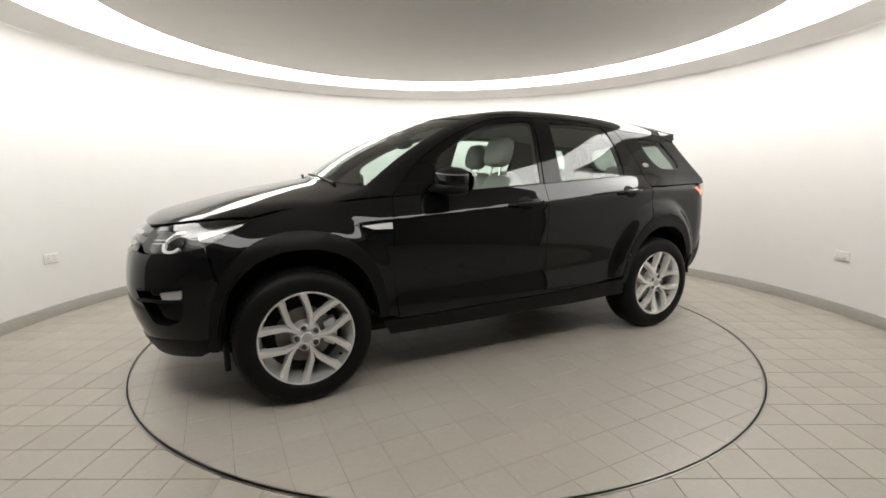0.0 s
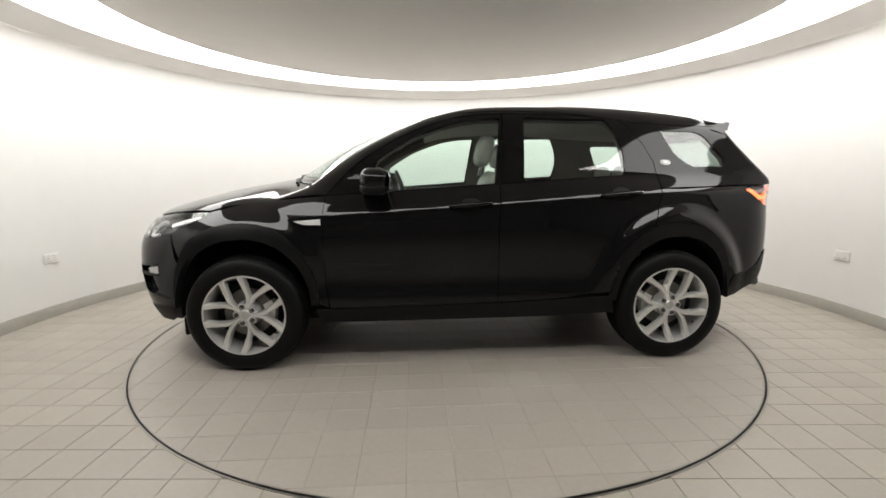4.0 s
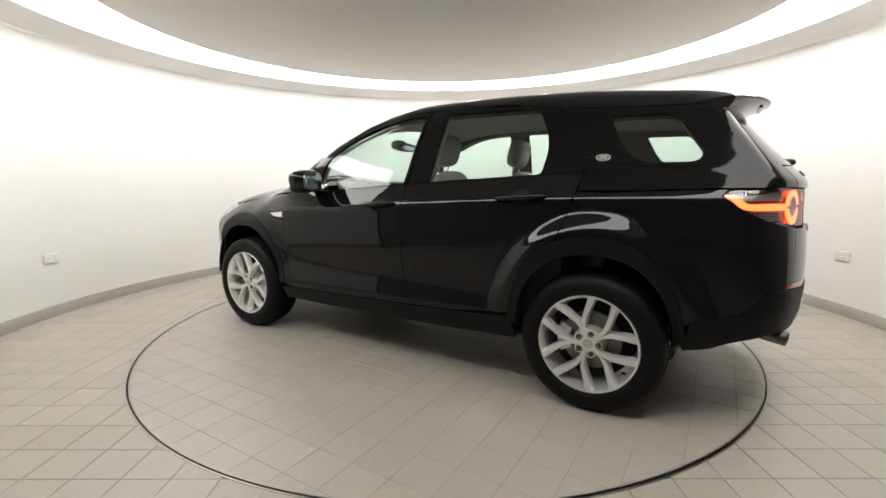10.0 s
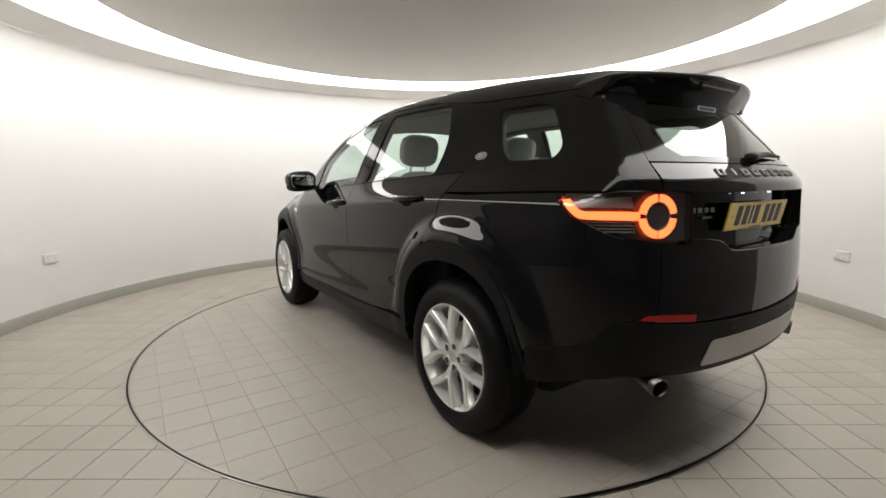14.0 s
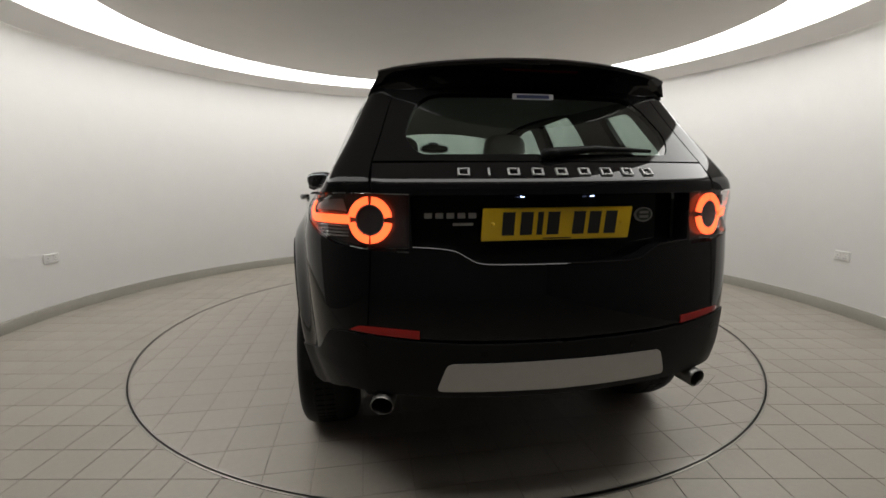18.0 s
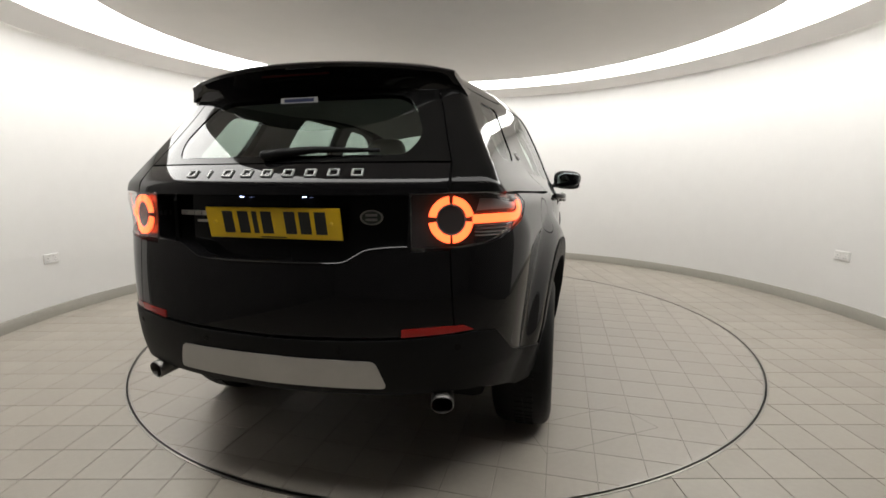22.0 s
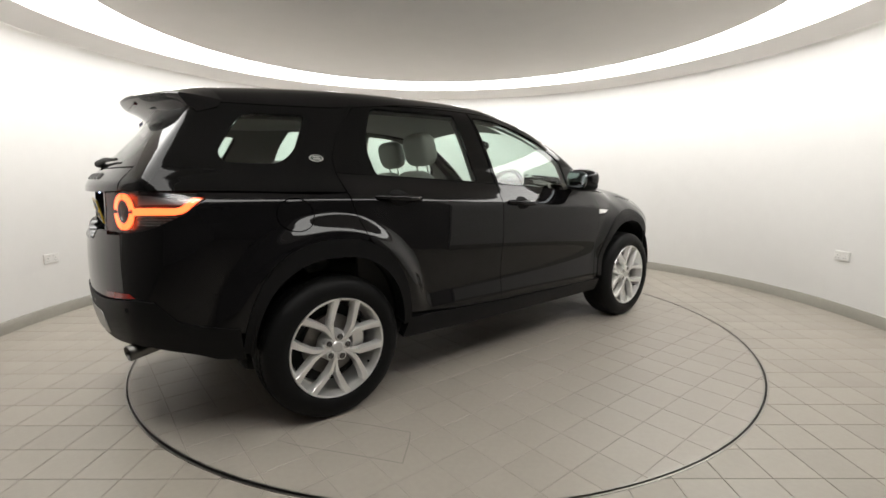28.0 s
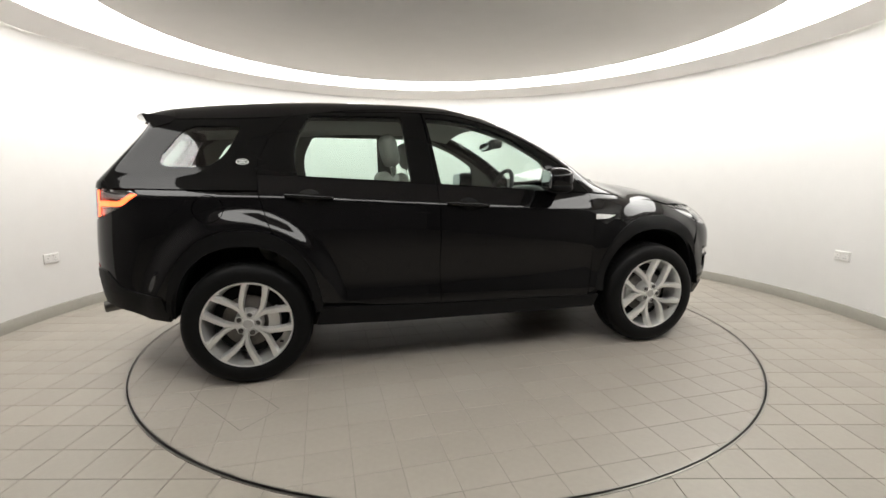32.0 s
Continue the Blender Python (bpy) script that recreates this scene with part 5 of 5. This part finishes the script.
def front_seat(x, y):
    lean = Euler((0, radians(-14), 0)).to_matrix().to_4x4()
    seat = blob("front_seat", (x + 0.20, y, 0.62), (0.27, 0.25, 0.09), 3.5, M_SEAT, car, "pale grey leather front seat")
    blob("backrest", (x + 0.02, y, 0.93), (0.075, 0.25, 0.33), 3.2, M_SEAT, seat, m=lean)
    blob("headrest", (x, y, 1.395), (0.058, 0.150, 0.112), 3.2, M_SEAT, seat, m=lean)
    for d in (-0.06, 0.06):
        tube("headrest_post", [(x + 0.035, y + d, 1.22), (x + 0.005, y + d, 1.33)], 0.006, M_CHROME, seat, n=8)


front_seat(-0.45, -0.37)
front_seat(-0.20, 0.37)
bench = blob("rear_seat", (-1.05, 0.0, 0.62), (0.26, 0.62, 0.10), 4, M_SEAT, car, "pale grey leather rear bench")
blob("backrest", (-1.32, 0.0, 0.90), (0.07, 0.62, 0.27), 4, M_SEAT, bench, m=Euler((0, radians(-16), 0)).to_matrix().to_4x4())
for y in (-0.40, 0.0, 0.40):
    blob("headrest", (-1.42, y, 1.235), (0.045, 0.115, 0.065), 3, M_SEAT, bench)
dash = blob("dashboard", (0.82, 0.0, 0.96), (0.30, 0.70, 0.135), 3.6, M_DASH, car, "black moulded dashboard")
blob("instrument_hood", (0.62, -0.37, 1.095), (0.11, 0.18, 0.055), 2.6, M_DASH, dash)
ring = [(0.40 + 0.185 * 0.34 * math.sin(a), -0.37 + 0.185 * math.cos(a), 1.085 + 0.185 * 0.94 * math.sin(a)) for a in (2 * math.pi * i / 32 for i in range(33))]
wheel_ring = tube("steering_wheel", ring, 0.016, M_DASH, car, "black leather steering wheel", 10)
blob("wheel_boss", (0.425, -0.37, 1.08), (0.03, 0.075, 0.06), 2.6, M_DASH, wheel_ring)
for a in (200, 340, 270):
    q = radians(a)
    tube("spoke", [(0.42, -0.37, 1.08), (0.40 + 0.18 * 0.34 * math.sin(q), -0.37 + 0.18 * math.cos(q), 1.085 + 0.18 * 0.94 * math.sin(q))], 0.013, M_DASH, wheel_ring, n=8)
rvm = blob("rear_view_mirror", (0.425, 0.0, 1.462), (0.022, 0.125, 0.036), 3.2, M_DASH, car, "black interior rear-view mirror")
blob("mirror_face", (0.402, 0.0, 1.462), (0.003, 0.115, 0.029), 3.2, M_MIRROR, rvm)
blob("sensor_cover", (0.50, 0.0, 1.485), (0.06, 0.06, 0.04), 2.6, M_DASH, rvm)
block("permit_holder", 0.80, 0.802, 0.33, 0.43, 1.12, 1.20, M_PAPER, car, 0.0, "white paper permit behind the windscreen", m=Matrix.Translation((0.0, 0, 0)))


# ---------------------------------------------------------------- tiled floor and turntable, last because of their many pieces
def clip_poly(poly, keep_inside, R):
    """A convex polygon cut by a circle of radius R round the origin, keeping the inside or the outside."""
    out, n = [], len(poly)
    for i in range(n):
        a, b = poly[i], poly[(i + 1) % n]
        ia, ib = (math.hypot(*a) < R) == keep_inside, (math.hypot(*b) < R) == keep_inside
        if ia:
            out.append(a)
        dx, dy = b[0] - a[0], b[1] - a[1]
        A, B, C = dx * dx + dy * dy, 2 * (a[0] * dx + a[1] * dy), a[0] ** 2 + a[1] ** 2 - R * R
        d = B * B - 4 * A * C
        if d > 0:
            hits = sorted(t for t in ((-B - math.sqrt(d)) / (2 * A), (-B + math.sqrt(d)) / (2 * A)) if 0 < t < 1)
            hs = [(a[0] + t * dx, a[1] + t * dy) for t in hits]
            if ia != ib:
                out += hs[:1]
            elif len(hs) == 2:
                out += hs
    if len(out) < 3:
        return []
    # follow the arc between neighbours that both lie on the circle
    res = []
    for i in range(len(out)):
        a, b = out[i], out[(i + 1) % len(out)]
        res.append(a)
        if abs(math.hypot(*a) - R) < 1e-6 and abs(math.hypot(*b) - R) < 1e-6:
            t0, t1 = math.atan2(a[1], a[0]), math.atan2(b[1], b[0])
            d = (t1 - t0 + math.pi) % (2 * math.pi) - math.pi
            res += [(R * math.cos(t0 + d * k / 4), R * math.sin(t0 + d * k / 4)) for k in (1, 2, 3)]
    return res


def tile_mesh(polys, name):
    """Tiles with a small bevel, from their outlines: tops at z 0, sides down to the grout."""
    verts, faces = [], []
    for p in polys:
        q = inset(p, 0.0016)
        n, k = len(p), len(verts)
        verts += [(x, y, 0.0) for x, y in q] + [(x, y, -0.0014) for x, y in p] + [(x, y, -0.008) for x, y in p]
        faces.append(tuple(range(k, k + n)))
        for i in range(n):
            j = (i + 1) % n
            faces += [(k + n + i, k + n + j, k + j, k + i), (k + 2 * n + i, k + 2 * n + j, k + n + j, k + n + i)]
    return mesh_of(name, verts, faces)


def lay_tiles(parent, mat, pitch_x, pitch_y, x0, y0, R, keep_inside, limit, near, joint=0.0022):
    """Square tiles clipped by a circle; the ones that near() picks are pieces of their own, the rest one mesh."""
    whole, rest, made = None, [], 0
    cells = []
    for i in range(math.floor((-limit - x0) / pitch_x) - 1, math.ceil((limit - x0) / pitch_x) + 1):
        for j in range(math.floor((-limit - y0) / pitch_y) - 1, math.ceil((limit - y0) / pitch_y) + 1):
            a, b = x0 + i * pitch_x, y0 + j * pitch_y
            cells.append((near(a + pitch_x / 2, b + pitch_y / 2), a, b))
    cells.sort(key=lambda c: c[0])
    for d, a, b in cells:
        h = joint / 2
        sq = [(a + h, b + h), (a + pitch_x - h, b + h), (a + pitch_x - h, b + pitch_y - h), (a + h, b + pitch_y - h)]
        rs = [math.hypot(*p) for p in sq]
        if (max(rs) > limit + 0.3) or (keep_inside and min(rs) > R) or (not keep_inside and max(rs) < R):
            continue
        if (keep_inside and max(rs) < R) or (not keep_inside and min(rs) > R):
            if made < 300:
                c = Vector((a + pitch_x / 2, b + pitch_y / 2, 0))
                if whole is None:
                    whole = tile_mesh([[(p[0] - c.x, p[1] - c.y) for p in sq]], "tile")
                    whole.materials.append(mat)
                ob = put("tile", whole, None, parent, m=Matrix.Translation(c))
                made += 1
            else:
                rest.append(sq)
        else:
            p = clip_poly(sq, keep_inside, R)
            if len(p) > 2 and abs(area(p)) > 0.0002:
                rest.append(p)
    ob = put("tiles_rest", tile_mesh(rest, "tiles_rest"), mat, parent)
    ob["kind"] = "stuff"


v, f = revolve([(R_DISC + 0.016, -0.06), (R_WALL + 0.2, -0.06), (R_WALL + 0.2, -0.0035), (R_DISC + 0.016, -0.0035)], 160)
floor = setting(put("floor", mesh_of("floor", v, f), M_GROUT), "beige square floor tiles with dark joints around the turntable", "floor")
lay_tiles(floor, M_TILE, 0.2026, 0.2010, -1.114, -1.690, R_DISC + 0.019, False, R_WALL, lambda x, y: math.hypot(x, y + 3.0))
# unseen bay floor, tile-coloured to bounce fill light under the rear bumper
bm = bmesh.new()
box(bm, -3.2, 3.2, -7.2, -2.28, -0.075, -0.012)
setting(put("floor_bay", bm, M_TILE), "unseen beige floor of the dim bay, there to bounce light to the car", "floor")

turntable = tagged(new("turntable"), "round tiled car turntable set flush in the floor", "turntable")
v, f = revolve([(0.001, -0.06), (R_DISC - 0.004, -0.06), (R_DISC - 0.004, -0.0016), (0.001, -0.0016)], 160)
put("disc", mesh_of("disc", v, f), M_GROUT_D, turntable, "grout bed of the disc")
lay_tiles(turntable, M_TILE_D, 0.2005, 0.2005, -1.50, 1.10, R_DISC - 0.006, True, R_DISC, lambda x, y: math.hypot(x + 1.3, y))
# hairline cracks in the disc's tiles
for pts in ([(-1.608, -0.827), (-1.761, -0.905), (-1.703, -1.007), (-1.563, -1.199), (-1.408, -1.421)], [(-1.47, -0.916), (-1.349, -1.084), (-1.245, -1.246), (-1.288, -1.302), (-1.408, -1.421)]):
    verts, faces = [], []
    for i, (x, y) in enumerate(pts):
        a, b = pts[max(i - 1, 0)], pts[min(i + 1, len(pts) - 1)]
        n = Vector((-(b[1] - a[1]), b[0] - a[0])).normalized() * 0.0014
        verts += [(x + n.x, y + n.y, 0.0006), (x - n.x, y - n.y, 0.0006)]
        if i:
            faces.append((2 * i - 2, 2 * i - 1, 2 * i + 1, 2 * i))
    put("crack", mesh_of("crack", verts, faces), M_GROUT, turntable, "thin dark crack across the disc's tiles")
v, f = revolve([(R_DISC - 0.006, -0.03), (R_DISC - 0.006, 0.0015), (R_DISC + 0.001, 0.0015), (R_DISC + 0.001, -0.03)], 200)
put("edge_trim", mesh_of("edge_trim", v, f, True), M_STEEL, turntable, "thin worn steel edge").data.set_sharp_from_angle(angle=radians(40))
v, f = revolve([(R_DISC + 0.011, -0.03), (R_DISC + 0.011, 0.001), (R_DISC + 0.019, 0.001), (R_DISC + 0.019, -0.03)], 200)
trim = setting(put("trim", mesh_of("trim", v, f, True), M_STEEL), "thin steel edge of the floor round the turntable", "trim")
trim.data.set_sharp_from_angle(angle=radians(40))
# dark ring under the edge gap, the gap's shade put in as colour
v, f = revolve([(R_DISC - 0.02, -0.058), (R_DISC + 0.03, -0.058), (R_DISC + 0.03, -0.04), (R_DISC - 0.02, -0.04)], 160)
setting(put("gap_shade_ring", mesh_of("gap_shade_ring", v, f), M_DARK), "dark ring that stands for shade in the turntable's edge gap", "floor")


# ---------------------------------------------------------------- turning
def motions():
    turn = [(t, pose(0, 0, 0, 0, 0, a)) for t, a in HEADING]
    walk(car, turn)
    walk(turntable, [(t, pose(0, 0, 0, 0, 0, a)) for t, a in HEADING])


motions()
